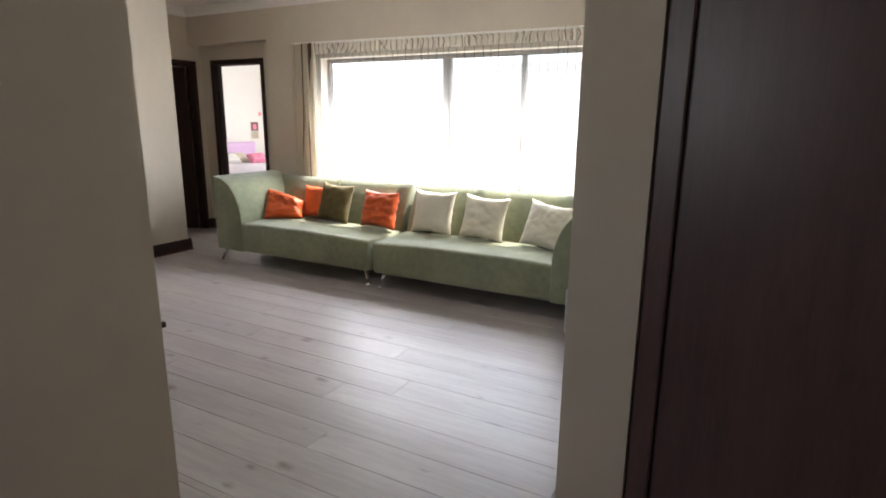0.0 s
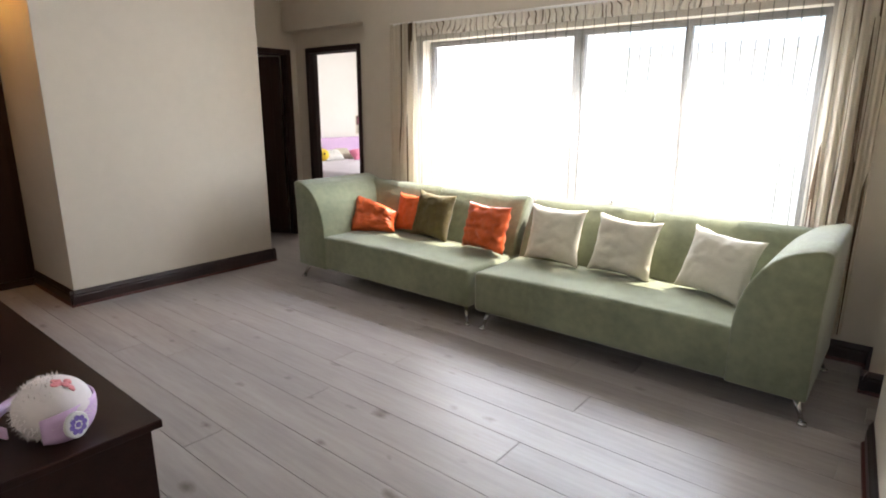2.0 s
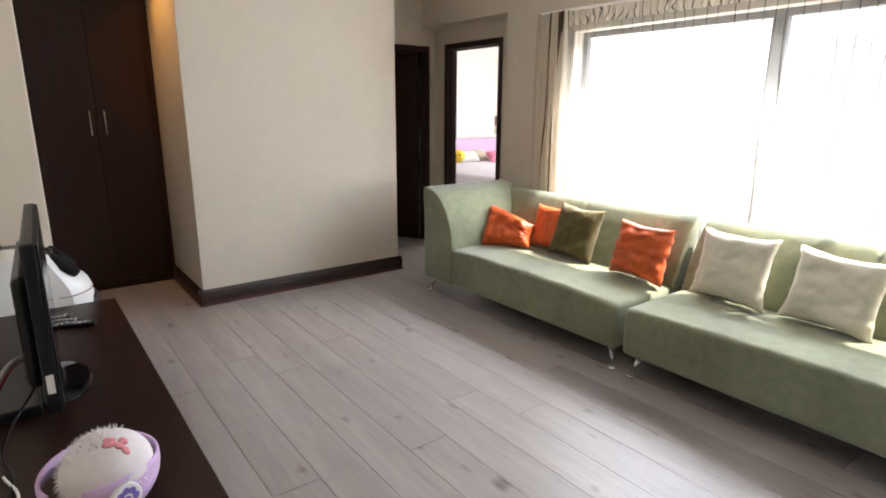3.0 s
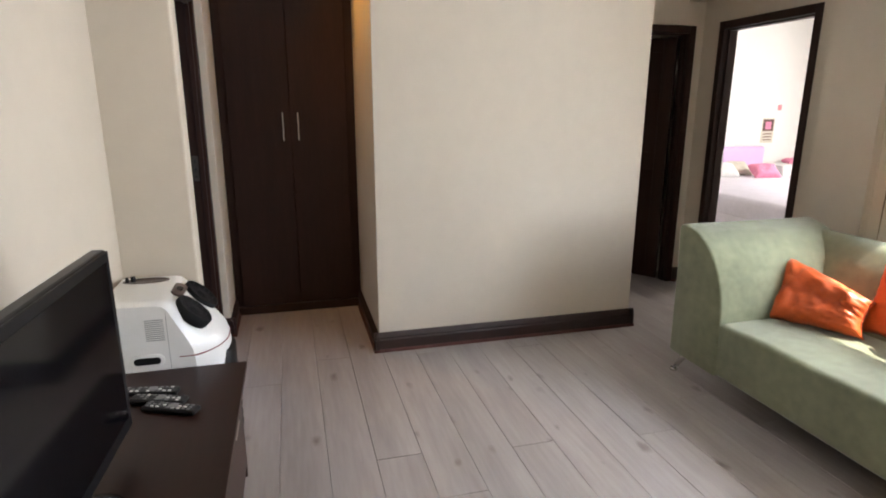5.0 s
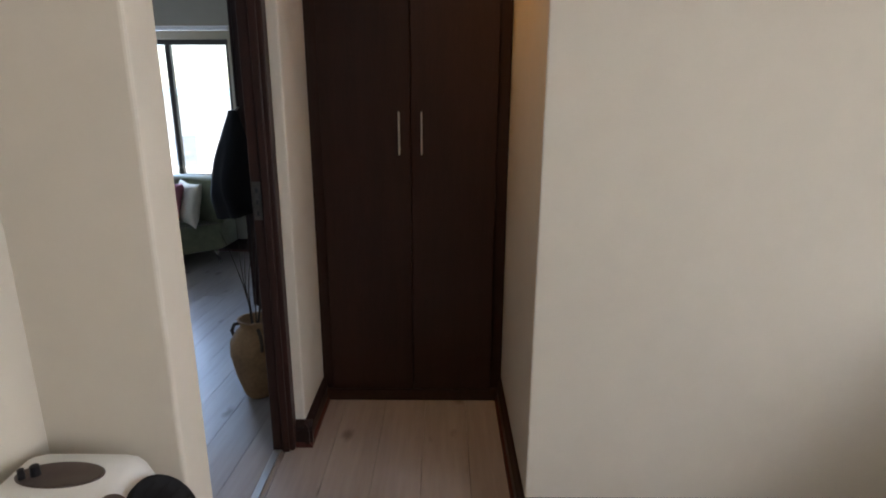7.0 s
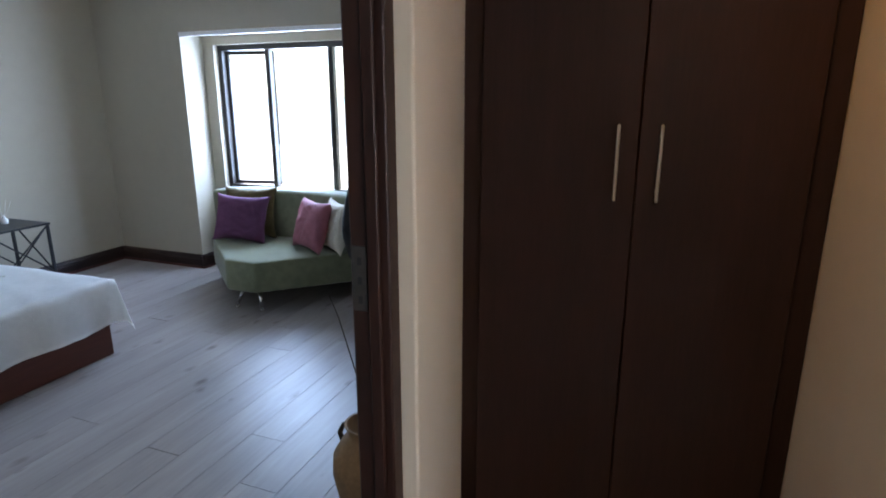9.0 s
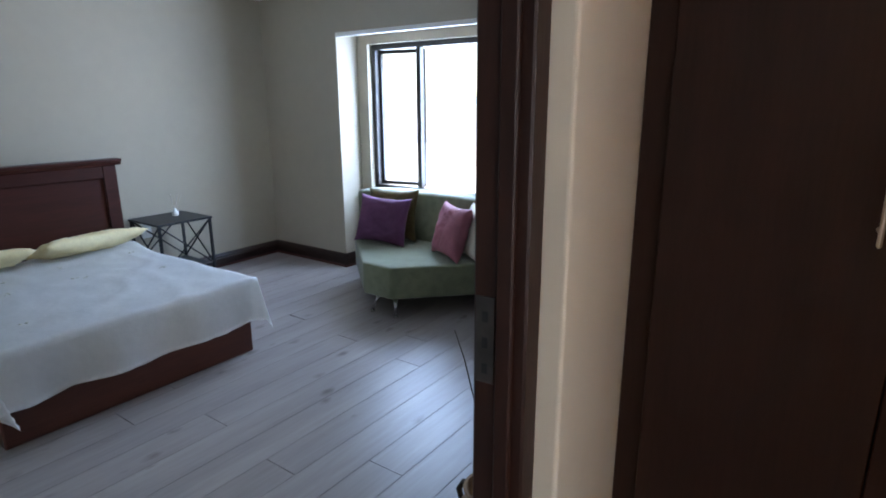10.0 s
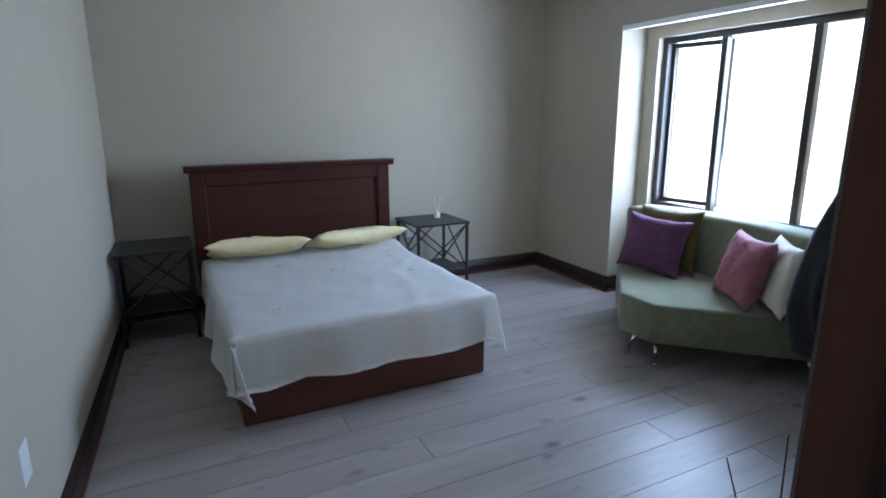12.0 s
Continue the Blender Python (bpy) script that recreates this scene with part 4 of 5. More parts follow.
def speaker_cabinet():
    s = thing("speaker_cabinet", pose(0.625, -1.165, 0), "white plastic party speaker with two black drivers on a sloping front", "speaker")
    W = 0.405
    prof = [(0.0, 0.03), (0.0, 0.735), (0.006, 0.750), (0.02, 0.757), (0.10, 0.758), (0.215, 0.757), (0.240, 0.752), (0.262, 0.738), (0.30, 0.702), (0.40, 0.604), (0.425, 0.572), (0.437, 0.535), (0.442, 0.48), (0.435, 0.43), (0.43, 0.25), (0.43, 0.03)]
    hs = part("housing", bowed(prof, W), M_WHITEPL, s, smooth=True)
    hs.data.set_sharp_from_angle(angle=radians(32))
    part("base", box(0.02, W - 0.02, 0.02, 0.36, 0.0, 0.032, 0.006), M_PLASTIC, s, "black plastic base")
    g = part("grille", bowed([(0.36, 0.06), (0.452, 0.06), (0.458, 0.07), (0.458, 0.485), (0.452, 0.495), (0.36, 0.495)], W, 0.045), M_PLASTIC, s, "black mesh front grille", True)
    for k in range(7):
        z = 0.10 + k * 0.045
        part("grille_bar", bowed([(0.44, z), (0.462, z), (0.462, z + 0.008), (0.44, z + 0.008)], W, 0.03, 13, 1), M_GREYPL2, g)
    part("seam", bowed([(0.30, 0.5345), (0.4395, 0.5345), (0.4395, 0.5375), (0.30, 0.5375)], W + 0.002, -0.0005, 17, 1), M_RED, s, "thin dark red seam line")
    side = Matrix(((0, 0, 1, W - 0.003), (1, 0, 0, 0.1615), (0, 1, 0, 0.531), (0, 0, 0, 1)))
    r = part("handle_rim", oblong(0.122, 0.052, 0.009, side, 0.004), M_WHITEPL, s, "raised white rim", True)
    part("handle_slot", oblong(0.096, 0.028, 0.0105, side), M_PLASTIC, r, "dark oval carrying slot")
    part("panel_joint", box(W - 0.002, W + 0.0007, 0.240, 0.2415, 0.05, 0.72), M_GREYPL, s)
    for k in range(11):
        part("vent", box(W - 0.002, W + 0.0015, 0.165, 0.230, 0.610 + k * 0.008, 0.6125 + k * 0.008), M_GREYPL, s)
    slope = math.atan2(0.738 - 0.604, 0.40 - 0.262)
    turn = Matrix.Rotation(-slope, 4, "X")
    for x in (0.100, W - 0.100):
        at = Matrix.Translation((x, 0.327, 0.687)) @ turn
        bm = lathe([(0.078, -0.03), (0.078, 0.007), (0.074, 0.010), (0.069, 0.004), (0.030, 0.001), (0.018, 0.007), (0.001, 0.009)], 40)
        bmesh.ops.transform(bm, matrix=at, verts=bm.verts)
        d = part("driver", bm, M_MATTBLACK, s, "matte black round driver", True)
        for k in range(5):
            bm = bmesh.new()
            y = -0.05 + k * 0.025
            hw = math.sqrt(0.067 ** 2 - y * y)
            add_box(bm, -hw, hw, y - 0.0015, y + 0.0015, 0.004, 0.007, 0, 1, at)
            part("slat", bm, M_MATTBLACK, d)
    at = Matrix.Translation((W / 2, 0.258, 0.738)) @ Matrix.Rotation(-slope * 0.55, 4, "X")
    d = part("display", oblong(0.145, 0.050, 0.012, at, 0.003), M_PANELBROWN, s, "brown rounded display", True)
    part("screen", oblong(0.055, 0.024, 0.0128, at), M_SCREEN, d)
    bm = lathe([(1.0, -0.004), (1.0, 0.002), (0.94, 0.003), (0.90, 0.001), (0.001, 0.001)], 40)
    for v in bm.verts:
        v.co = Vector((v.co.x * 0.042 + 0.085, v.co.y * 0.090 + 0.115, v.co.z + 0.7575))
    c = part("control_panel", bm, M_PANELBROWN, s, "dark brown oval control panel", True)
    for kx, ky, rr in ((0.0, 0.065, 0.010), (0.012, 0.045, 0.007)):
        bm = lathe([(rr, 0.0), (rr * 0.9, 0.022), (0.001, 0.024)], 14)
        bmesh.ops.translate(bm, verts=bm.verts, vec=(0.085 + kx, ky, 0.7575))
        part("knob", bm, M_PLASTIC, c)
    at = Matrix.Translation((W / 2, 0.352, 0.650)) @ turn
    for k, ww in ((0, 0.018), (1, 0.012)):
        bm = bmesh.new()
        add_box(bm, -ww / 2, ww / 2, -0.004 + k * 0.014, k * 0.014, -0.004, 0.0045, 0, 1, at)
        part("lettering", bm, M_GREYPL, s)
    return s


speaker_cabinet()


# ---- built-in wardrobe ----
def wardrobe():
    s = thing("built_in_wardrobe", pose(-0.945, -0.872, 0), "dark wood built-in wardrobe with two tall doors", "wardrobe")
    W = 0.900
    part("plinth", box(0.0, 0.062, 0.0, W, 0, 0.060, 0.003), M_DARK, s)
    part("back_panel", box(-0.05, -0.03, 0, W, 0, CEIL - 0.002), M_DARK, s)
    for y0 in (0.0, W - 0.075):
        part("stile", box(0.0, 0.040, y0, y0 + 0.075, 0.060, CEIL - 0.002, 0.002), M_DARK, s)
    for y0, y1, hy in ((0.055, 0.4565, 0.408), (0.4595, 0.845, 0.508)):
        d = part("door", box(0.042, 0.062, y0, y1, 0.066, CEIL - 0.05, 0.002), M_DARK, s)
        bm = bmesh.new()
        add_box(bm, 0.098, 0.108, hy - 0.004, hy + 0.004, 1.246, 1.436, 0.003)
        for z in (1.270, 1.405):
            add_rod(bm, (0.060, hy, z), (0.100, hy, z), 0.004)
        part("handle", bm, M_STEEL, d, "slim steel bar handle")
    part("head_rail", box(0.0, 0.040, 0.075, W - 0.075, CEIL - 0.047, CEIL - 0.002), M_DARK, s)
    return s


wardrobe()


# ---- bed ----
BEDM = BR @ pose(-0.985, -5.02, 0)


def bed():
    s = thing("bed", BEDM, "double bed with dark cherry wood headboard and base", "bed")
    part("base", box(-0.645, 0.650, 0.07, 1.600, 0.0, 0.235, 0.006), M_CHERRYBASE, s, "cherry wood bed base")
    bm = box(-0.640, 0.645, 0.07, 1.595, 0.236, 0.450, 0.05, 3)
    part("mattress", bm, M_SHEET, s, "white mattress", True)
    hb = part("headboard", box(-0.70, 0.705, 0.0, 0.035, 0.0, 1.045, 0.003), M_CHERRY, s, "dark cherry headboard with moulded top")
    part("cap", sweep_x([(-0.015, 1.045), (-0.015, 1.062), (-0.022, 1.070), (-0.022, 1.090), (0.082, 1.090), (0.082, 1.072), (0.070, 1.064), (0.062, 1.045)], -0.735, 0.735, 0.003), M_CHERRY, hb)
    for x0, x1 in ((-0.70, -0.605), (0.610, 0.705)):
        part("stile", box(x0, x1, 0.035, 0.056, 0.0, 1.045, 0.006), M_CHERRY, hb)
    part("top_rail", box(-0.605, 0.610, 0.035, 0.056, 0.955, 1.045, 0.006), M_CHERRY, hb)
    return s


bed()


def bedspread():
    """A thin cover over the mattress: flat top, sides that hang with folds, long corners at the foot."""
    bm = bmesh.new()
    hx, y0, y1, zt = 0.665, 0.20, 1.61, 0.462
    drop = 0.285
    nx, ny = 64, 60
    grid = []
    for j in range(ny + 1):
        row = []
        for i in range(nx + 1):
            sx = (hx + drop) * (2 * i / nx - 1)
            sy = y0 + (y1 + drop - y0) * j / ny
            ox, oy = max(0, abs(sx) - hx), max(0, sy - y1)
            sg = 1 if sx > 0 else -1
            fold_x = 0.026 * math.sin(sy * 11 + 2 * noise.noise(Vector((sy * 2, sg, 0)))) + 0.018 * noise.noise(Vector((sy * 7, sg, 4)))
            fold_y = 0.024 * math.sin(sx * 13 + 2 * noise.noise(Vector((sx * 2, 3, 0)))) + 0.018 * noise.noise(Vector((sx * 7, 9, 4)))
            x, y = sx, sy
            if ox:
                x = sg * (hx + 0.022 * (1 - math.exp(-ox / 0.02)) + ox / drop * (0.035 + fold_x))
            if oy:
                y = y1 + 0.022 * (1 - math.exp(-oy / 0.02)) + oy / drop * (0.020 + fold_y)
            if ox and oy:
                k = min(ox, oy) / drop
                x = sg * (hx + 0.022 + 0.03 * ox / drop) + (-0.12 * k if sg > 0 else -0.02 * k)
                y = y1 + 0.022 + 0.028 * k + 0.03 * oy / drop
            e = 2.2 if sg > 0 else 3.2
            r = (ox ** e + oy ** e) ** (1 / e)
            fall = r - 0.022 * (1 - math.exp(-r / 0.022)) if r else 0
            soft = 0.010 * noise.noise(Vector((sx * 2.2, sy * 2.2, 0))) + 0.007 * max(0, 0.25 - abs(noise.noise(Vector((sx * 3.1 + sy, sy * 2.3 - sx, 7))))) * 4 - 0.012 * r + 0.004 * noise.noise(Vector((sx * 9, sy * 9, 2)))
            row.append(bm.verts.new((x, y, max(0.015, zt + 0.035 * math.exp(-((sy - y0) / 0.18) ** 2) - fall + soft))))
        grid.append(row)
    for j in range(ny):
        for i in range(nx):
            bm.faces.new((grid[j][i], grid[j][i + 1], grid[j + 1][i + 1], grid[j + 1][i]))
    bmesh.ops.solidify(bm, geom=bm.faces[:], thickness=0.005)
    bmesh.ops.recalc_face_normals(bm, faces=bm.faces)
    s = thing("bedspread", BEDM, "white bedspread draped over the bed with small embroidered sprigs", "bedspread")
    part("cloth", bm, M_SHEET, s, smooth=True)
    rnd = random.Random(9)
    for k in range(9):
        x, y = rnd.uniform(-0.55, 0.55), rnd.uniform(0.35, 1.5)
        bm = bmesh.new()
        for q in range(5):
            a = rnd.uniform(0, 6.3)
            m = Matrix.Translation((x + 0.014 * math.cos(a), y + 0.014 * math.sin(a), zt + 0.012)) @ Matrix.Rotation(a, 4, "Z") @ Matrix.Diagonal((1, 0.45, 0.35, 1))
            bmesh.ops.create_icosphere(bm, subdivisions=1, radius=0.008, matrix=m)
        part("sprig", bm, M_SPRIG, s, "pale green embroidered sprig")
    return s


bedspread()
for px, sd, tilt in ((-0.345, 11, 3), (0.335, 12, -4)):
    ob = link_mesh("pillow", cushion(0.67, 0.42, 0.115, sd, wrinkle=0.009), M_YELLOW, None, True)
    ob.matrix_basis = BEDM @ pose(px, 0.225, 0.540, -71, 0, tilt) @ Matrix.Translation((0, 0, -0.18))
    tagged(ob, "flat pale yellow cotton pillow on the bed", "pillow", "bed pillows")


def nightstand(m, label):
    s = thing("nightstand", m, label, "nightstand", "nightstands")
    W, D, H = 0.44, 0.43, 0.598
    part("top", box(-0.008, W + 0.008, -0.008, D + 0.008, H - 0.016, H, 0.004), M_BLACK, s)
    part("shelf", box(0.010, W - 0.010, 0.010, D - 0.010, 0.20, 0.214, 0.003), M_BLACK, s)
    for x in (0.010, W - 0.010):
        for y in (0.010, D - 0.010):
            part("leg", box(x - 0.010, x + 0.010, y - 0.010, y + 0.010, 0, H - 0.016, 0.002), M_BLACK, s)
    for y in (0.010, D - 0.010):
        for z0, z1 in ((0.22, H - 0.02), (H - 0.02, 0.22)):
            part("brace", rod((0.014, y, z0), (W - 0.014, y, z1), 0.006), M_BLACK, s)
    for x in (0.010, W - 0.010):
        for z0, z1 in ((0.22, H - 0.02), (H - 0.02, 0.22)):
            part("brace", rod((x, 0.014, z0), (x, D - 0.014, z1), 0.006), M_BLACK, s)
    return s


nightstand(BR @ pose(-2.245, -5.14, 0), "black metal nightstand with crossed side braces and shelf")
nightstand(BR @ pose(-0.245, -5.14, 0), "black metal nightstand between bed and wall")


def reed_diffuser():
    s = thing("reed_diffuser", BR @ pose(-2.10, -4.98, 0.598), "small glass reed diffuser on the nightstand", "diffuser")
    part("bottle", lathe([(0.022, 0.0), (0.026, 0.012), (0.024, 0.032), (0.010, 0.046), (0.010, 0.060), (0.008, 0.060)], 18), M_WHITEPL, s, smooth=True)
    for k in range(5):
        a = k * 1.3
        part("reed", rod((0, 0, 0.02), (0.05 * math.cos(a) - 0.02, 0.04 * math.sin(a), 0.17), 0.0014, seg=6), M_CREAMCUSH, s)
    return s


reed_diffuser()


def socket(m, label):
    s = thing("wall_socket", m, label, "wall socket")
    part("plate", box(-0.042, 0.042, 0, 0.011, -0.062, 0.062, 0.004, 2), M_WHITEPL, s)
    for z in (-0.024, 0.024):
        part("switch", box(-0.010, 0.010, 0.009, 0.013, z - 0.013, z + 0.013, 0.002), M_WHITEPL, s)
    return s


socket(BR @ pose(0.342, -2.75, 0.425, 0, 0, -93.3), "white double switch plate on the wall")
socket(pose(4.985, -0.80, 0.95, 0, 0, 94.7), "white double light switch on the wall by the hall opening")
socket(BR @ pose(-1.98, -5.249, 0.46), "white wall socket behind the nightstand")


# ---- wedge seat by the bedroom window ----
def wedge_seat():
    s = thing("wedge_sofa", BR.copy(), "green suede wedge-shaped sofa unit beneath the bedroom window", "sofa")
    foot = [(-2.490, -3.290), (-2.490, -3.035), (-3.08, -2.43), (-3.43, -2.43), (-3.43, -3.89), (-3.03, -3.89)]
    bm = prism(foot, 0.150, 0.385, 0.018, 3)
    for v in bm.verts:
        if v.co.z > 0.35:
            v.co.z += 0.006 * noise.noise(v.co * 6)
    part("seat", bm, M_GREEN, s, smooth=True)
    inner = [(-3.10, -2.425), (-3.19, -2.70), (-3.235, -3.0), (-3.235, -3.42), (-3.19, -3.66), (-3.08, -3.895)]
    outer = [(-3.30, -3.895), (-3.40, -3.66), (-3.44, -3.42), (-3.44, -3.0), (-3.40, -2.70), (-3.30, -2.425)]
    part("backrest", prism(inner + outer, 0.36, 0.775, 0.030, 3), M_GREEN, s, smooth=True)
    for x, y, dx, dy in ((-2.60, -3.225, 0.045, -0.045), (-2.60, -3.09, 0.045, 0.04), (-3.12, -2.53, -0.01, 0.045), (-3.09, -3.79, 0.01, -0.05)):
        bm = bmesh.new()
        add_rod(bm, (x, y, 0.155), (x + dx, y + dy, 0.012), 0.019, 0.010, 14)
        add_rod(bm, (x + dx, y + dy, 0.012), (x + dx, y + dy, 0), 0.016, 0.018, 14)
        part("leg", bm, M_CHROME, s, "chrome splayed leg", True)
    return s


wedge_seat()
put_cushion(BR @ pose(-2.945, -3.545, 0.385, -16, 3, 100), 0.47, 0.39, 0.14, 21, M_PURPLE, "purple cotton cushion on the wedge sofa", "wedge sofa cushions")
put_cushion(BR @ pose(-3.085, -3.535, 0.395, -10, 0, 102), 0.46, 0.42, 0.10, 24, M_OLIVE, "dark olive cushion behind the purple one", "wedge sofa cushions")
put_cushion(BR @ pose(-2.91, -2.885, 0.385, -18, 0, 62), 0.41, 0.40, 0.14, 22, M_PINK, "dusty pink cotton cushion on the wedge sofa", "wedge sofa cushions")
put_cushion(BR @ pose(-2.97, -2.70, 0.385, -14, 0, 52), 0.40, 0.39, 0.11, 23, M_CREAMCUSH, "cream cotton cushion behind the pink one", "wedge sofa cushions")
tagged(link_mesh("curtain_track", box(-3.315, -3.275, -4.26, -2.29, 2.012, 2.046, 0.004), M_WHITE), "white curtain track over the bedroom window", "curtain rail").matrix_basis = BR
# ---- behind the bedroom doorway ----


def vase():
    s = thing("floor_vase", pose(-0.955, -1.215, 0) @ Matrix.Scale(0.92, 4), "tall ochre clay vase with dry twigs standing beside the doorway", "vase")
    part("body", lathe([(0.070, 0.0), (0.085, 0.02), (0.120, 0.14), (0.142, 0.26), (0.138, 0.33), (0.105, 0.385), (0.078, 0.41), (0.080, 0.435), (0.092, 0.455), (0.080, 0.455), (0.066, 0.42)], 32), M_CLAY, s, smooth=True)
    for a in (0.5, 2.6, 4.4):
        pts = [(0.082, 0.415), (0.135, 0.40), (0.158, 0.36), (0.140, 0.315)]
        bm = tube([Vector((p * math.cos(a), p * math.sin(a), q)) for p, q in pts], [0.010] * 4, 8)
        part("lug", bm, M_TWIG, s, "dark tied lug")
    rnd = random.Random(3)
    for k in range(9):
        a = rnd.uniform(0, 6.28)
        p = Vector((0, 0, 0.30))
        pts = [p]
        d = Vector((0.16 * math.cos(a), 0.16 * math.sin(a), 1)).normalized()
        n = 6
        for q in range(n):
            p = p + d * rnd.uniform(0.09, 0.13)
            pts.append(p)
            d = (d + Vector((rnd.uniform(-0.14, 0.14), rnd.uniform(-0.14, 0.14), 0))).normalized()
        part("twig", tube(pts, [0.0035 * (1 - q / n) + 0.0012 for q in range(n + 1)], 5), M_TWIG, s)
    return s


vase()


def tall_cabinet():
    s = thing("tall_cabinet", pose(-2.70, -1.60, 0), "tall dark wood cabinet against the bedroom wall", "cabinet")
    part("carcass", box(0, 0.66, 0.02, 0.64, 0.06, 2.20, 0.004), M_DARK, s)
    part("plinth", box(0.02, 0.64, 0.05, 0.62, 0, 0.06), M_DARK, s)
    part("cornice", box(-0.015, 0.675, 0.0, 0.645, 2.20, 2.24, 0.006), M_DARK, s)
    for x0 in (0.003, 0.332):
        d = part("door", box(x0, x0 + 0.325, 0.0, 0.019, 0.07, 2.19, 0.003), M_DARK, s)
        part("handle", box(x0 + 0.15, x0 + 0.16, -0.018, -0.008, 1.0, 1.15, 0.003), M_STEEL, d)
    return s


tall_cabinet()


def garment():
    """A dark jacket that hangs from a hook on the cabinet's side."""
    s = thing("hanging_jacket", pose(-2.035, -1.565, 0), "black jacket hanging from the cabinet's front corner", "jacket")
    bm = bmesh.new()
    n, rings = 28, 16
    vs = []
    for j in range(rings + 1):
        v = j / rings
        z = 1.40 - 0.62 * v
        east = 0.02 + 0.29 * math.sin(min(1.0, v / 0.78) * math.pi / 2) ** 1.1 * (1 if v < 0.78 else 1 - (v - 0.78) * 1.9)
        wy = 0.025 + 0.075 * min(1, v * 2.2) + 0.015 * v
        row = []
        for i in range(n):
            a = 2 * math.pi * i / n
            k = 1 + 0.16 * math.sin(a * 5 + 3 * noise.noise(Vector((v * 2, 0, 1)))) * v + 0.10 * noise.noise(Vector((math.cos(a) * 2, math.sin(a) * 2, v * 4)))
            wx = east if math.cos(a) > 0 else 0.055
            row.append(bm.verts.new((0.075 + wx * k * math.cos(a), -0.03 + wy * k * math.sin(a), z - 0.05 * v * math.cos(a) + 0.02 * v * math.sin(a * 2 + 1))))
        vs.append(row)
    for a, b in zip(vs, vs[1:]):
        for i in range(n):
            bm.faces.new((a[i], a[(i + 1) % n], b[(i + 1) % n], b[i]))
    bm.faces.new(vs[0])
    bm.faces.new(vs[-1][::-1])
    bmesh.ops.recalc_face_normals(bm, faces=bm.faces)
    part("cloth", bm, M_GARMENT, s, smooth=True)
    part("hook", rod((-0.005, -0.02, 1.415), (0.07, -0.02, 1.395), 0.006), M_STEEL, s, "steel hook")
    return s


garment()
lamp = new("passage_downlight", bpy.data.lights.new("passage_downlight", "SPOT"))
lamp.data.energy, lamp.data.color, lamp.data.shadow_soft_size, lamp.data.spot_size, lamp.data.spot_blend = PASSAGE_W, (1.0, 0.47, 0.08), 0.04, radians(105), 0.9
lamp.matrix_world = look((-0.42, -0.30, CEIL - 0.035), (-0.32, 0.03, 1.75))
dl = thing("ceiling_downlight", pose(-0.42, -0.30, CEIL - 0.03), "small round recessed downlight with warm bulb", "downlight")
part("ring", lathe([(0.034, 0.010), (0.048, 0.0), (0.050, 0.006), (0.050, 0.029), (0.036, 0.029)], 28), M_WHITE, dl)

# ---- child's bedroom ----


def child_bed():
    s = thing("child_bed", pose(-3.80, 4.20, 0), "child's bed with lilac padded headboard and white cover", "bed")
    part("base", box(0.12, 2.66, 0.0, 2.10, 0.08, 0.34, 0.02, 2), M_LILACSHEET, s)
    part("mattress", box(0.11, 2.67, -0.01, 2.11, 0.30, 0.54, 0.05, 3), M_LILACSHEET, s, "mattress with pale lilac cover", True)
    part("headboard", box(0.0, 0.10, -0.02, 2.13, 0.05, 0.92, 0.045, 3), M_LILAC, s, "lilac padded headboard", True)
    for x in (0.2, 2.56):
        for y in (0.08, 2.02):
            part("leg", box(x - 0.03, x + 0.03, y - 0.03, y + 0.03, 0, 0.085), M_WHITE, s)
    return s


child_bed()
for (px, py), mat, lab, sd in (((-3.30, 5.35), M_WHITEPL, "white cushion on the child's bed", 31), ((-3.10, 5.85), M_BABYPINK, "pink cushion on the child's bed", 32), ((-3.45, 5.70), M_CREAMCUSH, "cream cushion on the child's bed", 33)):
    put_cushion(pose(px, py, 0.545, -55, 0, 80), 0.38, 0.26, 0.16, sd, mat, lab, "child's cushions")


def ball_toy(m, r, mat, label):
    s = thing("round_toy", m, label, "toy")
    bm = bmesh.new()
    bmesh.ops.create_icosphere(bm, subdivisions=3, radius=r)
    for v in bm.verts:
        v.co.z = v.co.z * 0.92 + r * 0.9
    part("body", bm, mat, s, smooth=True)
    for sx in (-0.35, 0.35):
        bm = bmesh.new()
        bmesh.ops.create_icosphere(bm, subdivisions=2, radius=r * 0.14, matrix=Matrix.Translation((r * 0.92, sx * r, r * 1.15)))
        part("button", bm, M_PLASTIC, s)
    return s


ball_toy(pose(-3.40, 5.14, 0.54, 0, 0, -40), 0.12, M_LEMON, "round yellow plush ball on the bed")
ball_toy(pose(-1.72, 3.93, 0.0, 0, 0, -60), 0.13, M_LEMON, "round yellow toy on the floor")
ball_toy(pose(-1.60, 4.06, 0.0, 0, 0, -60), 0.14, M_BROWN, "round brown plush toy on the floor by the bed")
ball_toy(pose(-1.44, 3.93, 0.0, 0, 0, -60), 0.13, M_WHITEPL, "round white toy on the floor")


def bedside_cabinet():
    s = thing("bedside_cabinet", pose(-3.85, 6.40, 0), "low white bedside cabinet", "cabinet")
    part("carcass", box(0, 0.42, 0, 0.95, 0.04, 0.66, 0.006), M_WHITE, s)
    for z in (0.07, 0.37):
        d = part("drawer", box(0.42, 0.437, 0.01, 0.94, z, z + 0.27, 0.004), M_WHITE, s)
        part("knob", rod((0.437, 0.47, z + 0.14), (0.46, 0.47, z + 0.14), 0.012), M_STEEL, d)
    part("plinth", box(0.02, 0.40, 0.02, 0.93, 0, 0.04), M_WHITE, s)
    return s


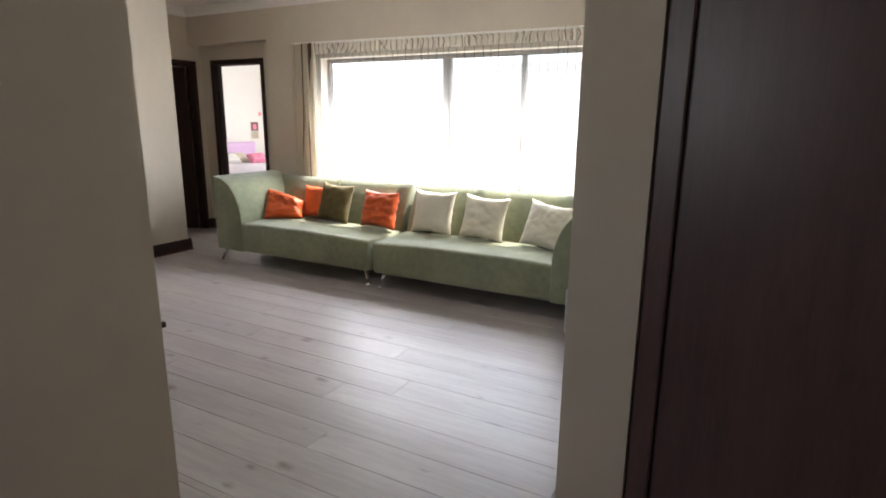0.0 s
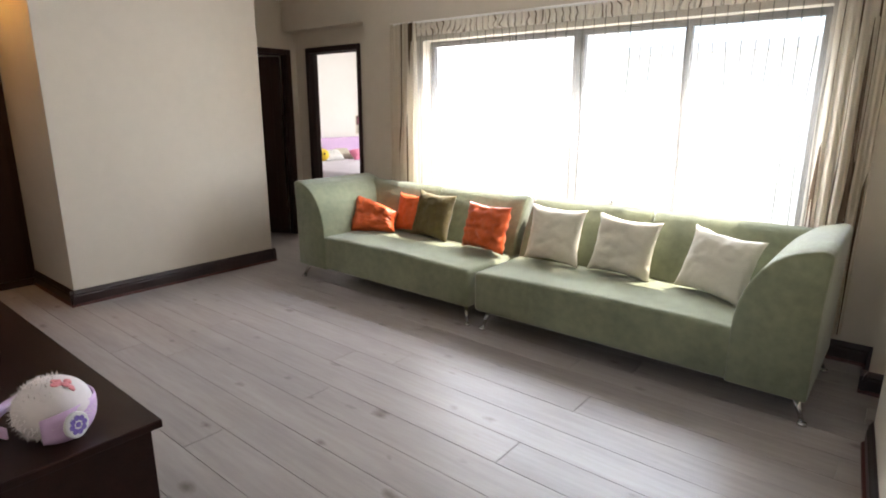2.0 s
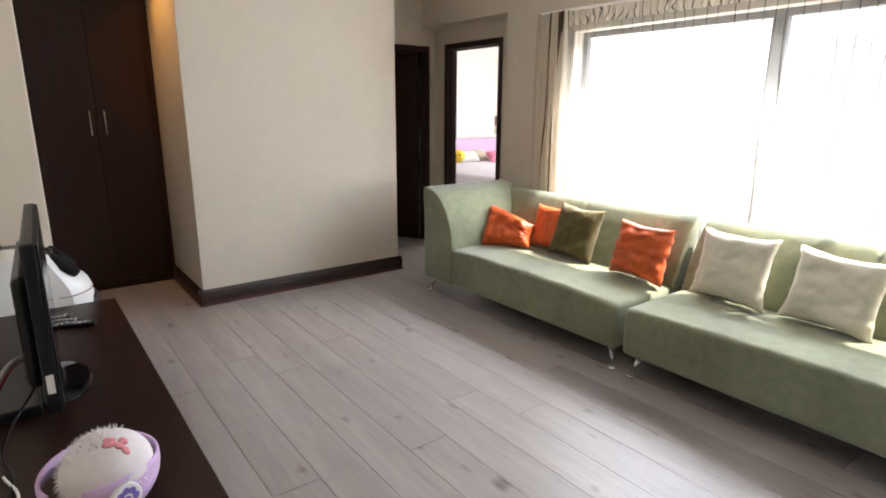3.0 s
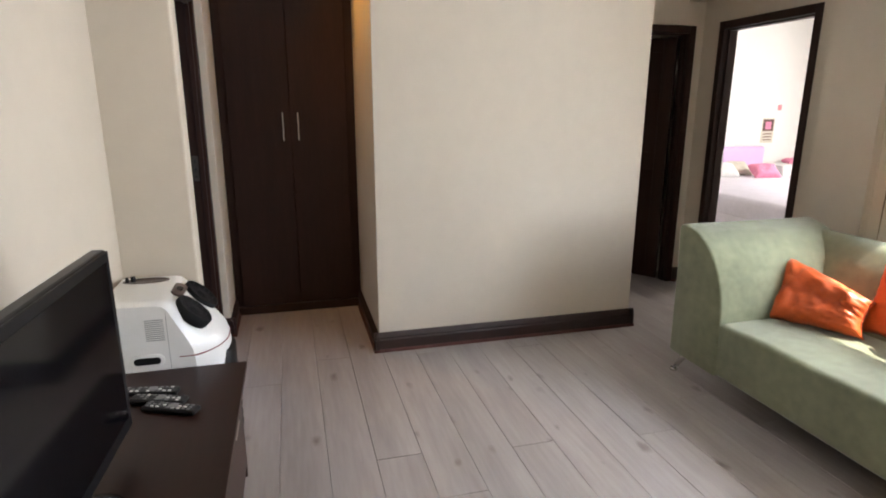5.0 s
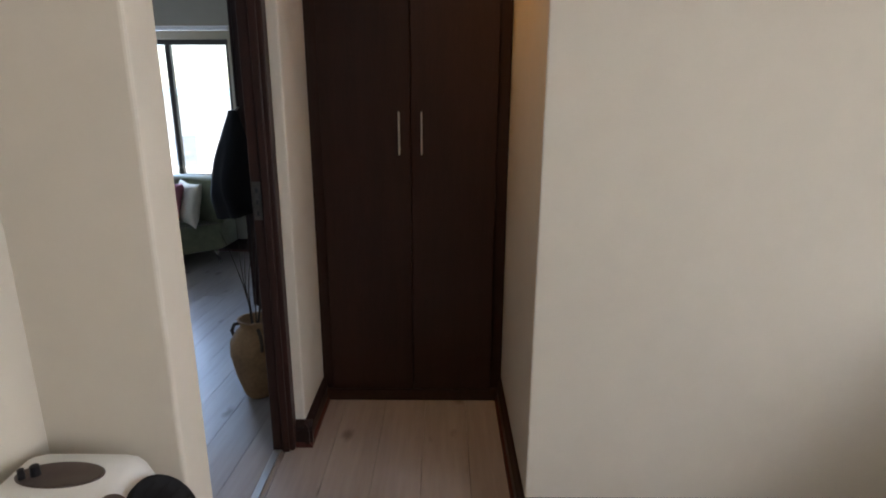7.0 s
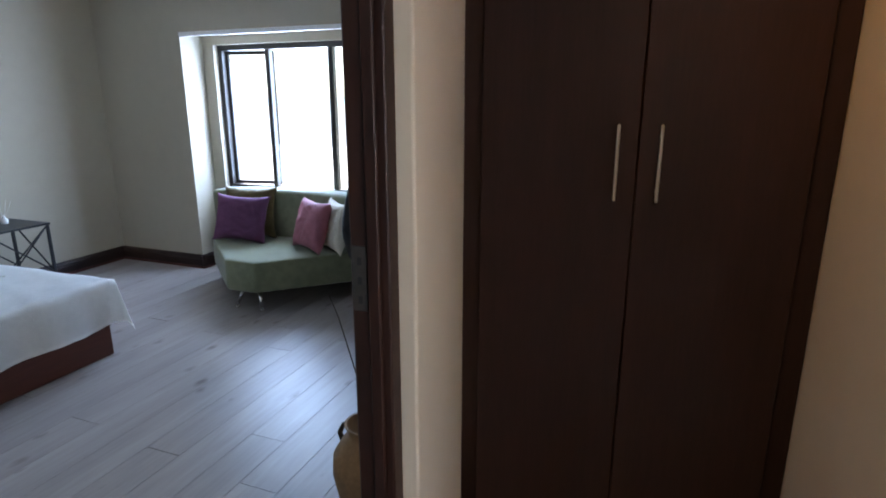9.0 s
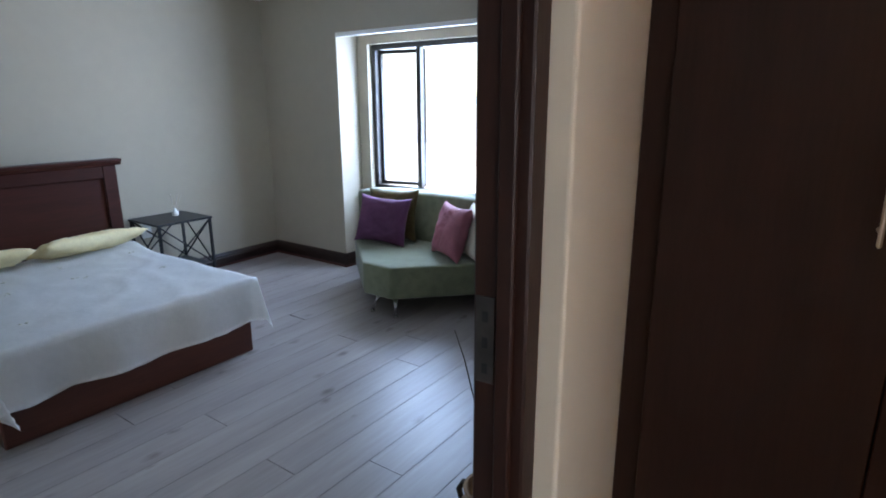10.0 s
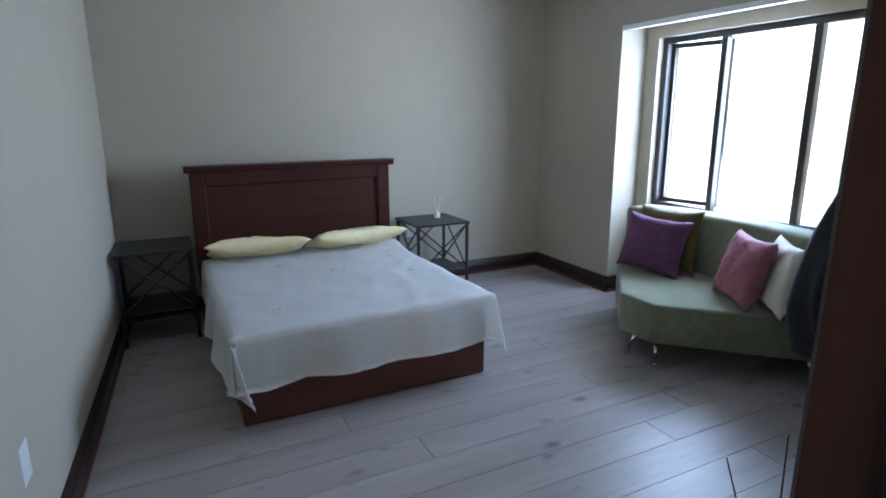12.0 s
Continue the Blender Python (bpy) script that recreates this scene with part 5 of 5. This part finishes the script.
bedside_cabinet()
put_cushion(pose(-3.62, 6.85, 0.66, -80, 0, 80), 0.26, 0.20, 0.10, 41, M_BABYPINK, "small pink cushion on the bedside cabinet", "child's cushions")
pst = thing("wall_poster", pose(-3.899, 6.50, 1.18, 0, 0, -90) @ Matrix.Scale(0.85, 4), "small wall poster with dark picture and lines of text", "poster")
part("sheet", box(-0.13, 0.13, -0.001, 0.004, -0.26, 0.16), M_CREAMCUSH, pst)
part("picture", box(-0.11, 0.11, 0.0035, 0.0065, -0.06, 0.14), M_BROWN, pst, "dark brown picture")
part("picture_centre", box(-0.06, 0.06, 0.006, 0.0085, -0.03, 0.10), M_BABYPINK, pst)
for z in (-0.11, -0.16, -0.21):
    part("text_bar", box(-0.09, 0.09, 0.0035, 0.0060, z - 0.008, z + 0.008), M_BROWN, pst)
tagged(link_mesh("wall_sticker", box(-3.899, -3.893, 6.63, 6.70, 1.43, 1.51, 0.002), M_CORAL), "small coral sticker on the wall", "sticker")

# ---- neighbours outside ----


def house(name, x0, x1, y0, y1, z0, h, label, windows, roof=None):
    s = thing(name, pose(0, 0, 0), label, "house")
    part("wall", box(x0, x1, y0, y1, z0, h), M_EXT, s)
    part("roof", box(x0 - 0.3, x1 + 0.3, y0 - 0.3, y1 + 0.3, h, h + 0.18), roof or M_ROOF, s, "pale metal roof edge")
    for axis, p, c, z, w, hh in windows:
        b = (p - 0.03, p + 0.03, c - w / 2, c + w / 2, z, z + hh) if axis == "x" else (c - w / 2, c + w / 2, p - 0.03, p + 0.03, z, z + hh)
        wd = part("window", box(*b), M_EXTGLASS, s)
        b2 = (p - 0.06, p + 0.06, c - w / 2 - 0.06, c + w / 2 + 0.06, z - 0.08, z) if axis == "x" else (c - w / 2 - 0.06, c + w / 2 + 0.06, p - 0.06, p + 0.06, z - 0.08, z)
        part("sill", box(*b2), M_EXT, wd)
    return s


house("neighbour_house", -22, -13.0, -22, 4, -3.1, 1.40, "white rendered neighbouring house in full sun", [("x", -13.0, -6.85, -0.35, 0.55, 0.75), ("x", -13.0, -12.0, -1.2, 1.2, 1.2)])
house("neighbour_house", -12, 14, 12.0, 20, -3.1, 2.6, "white rendered neighbouring house across the yard", [], M_EXT)

# ---- floor planks ----
floor = tagged(new("floor"), "grey-brown oak laminate plank floor", "floor", "", "structure")
PL = 2.4


def plank_mesh(length, width):
    bm = bmesh.new()
    g = 0.0004
    w, d = width / 2 - g, 0.0011
    ln = length / 2 - g
    top = [bm.verts.new((sx * (ln - d), sy * (w - d), 0.0)) for sx, sy in ((-1, -1), (1, -1), (1, 1), (-1, 1))]
    low = [bm.verts.new((sx * ln, sy * w, -0.006)) for sx, sy in ((-1, -1), (1, -1), (1, 1), (-1, 1))]
    bm.faces.new(top)
    for i in range(4):
        bm.faces.new((low[i], low[(i + 1) % 4], top[(i + 1) % 4], top[i]))
    me = bpy.data.meshes.new("plank")
    bm.to_mesh(me)
    bm.free()
    me.materials.append(M_PLANK)
    return me


plank_cache = {}


def lay(x0, x1, y0, y1, pw, joint, m=None, shift=0.0):
    """Rows of planks along x that fill a rectangle, with staggered ends; one long joint lies at y = joint."""
    for r in range(math.floor((y0 - joint) / pw), math.ceil((y1 - joint) / pw)):
        ya, yb = max(y0, joint + r * pw), min(y1, joint + (r + 1) * pw)
        if yb - ya < 0.012:
            continue
        x = x0 - PL * ((r * 0.382 + 0.17 * (r % 4) + shift) % 1.0)
        while x < x1:
            a, b = max(x, x0), min(x + PL, x1)
            if b - a > 0.03:
                k = round(b - a, 2), round(yb - ya, 4)
                if k not in plank_cache:
                    plank_cache[k] = plank_mesh(*k)
                ob = new("plank", plank_cache[k])
                ob.parent = floor
                ob.matrix_basis = (m or Matrix()) @ Matrix.Translation(((a + b) / 2, (ya + yb) / 2, 0))
            x += PL


lay(-0.99, 5.40, -0.99, 2.79, 0.20, 0.047)
lay(5.40, 7.25, -0.99, -0.75, 0.20, 0.047)
lay(0.57, 3.95, -1.44, -0.99, 0.20, 0.047)
lay(-3.60, 0.46, -5.25, -0.985, 0.1835, -2.621, BR @ Matrix.Translation((0, 0, -0.0025)), 0.35)
lay(3.95, 7.25, -4.60, -0.99, 0.20, 0.047)
lay(-2.45, -0.99, 1.0, 2.79, 0.20, 0.047)
lay(-3.9, 0.85, 2.80, 7.45, 0.20, 0.047)
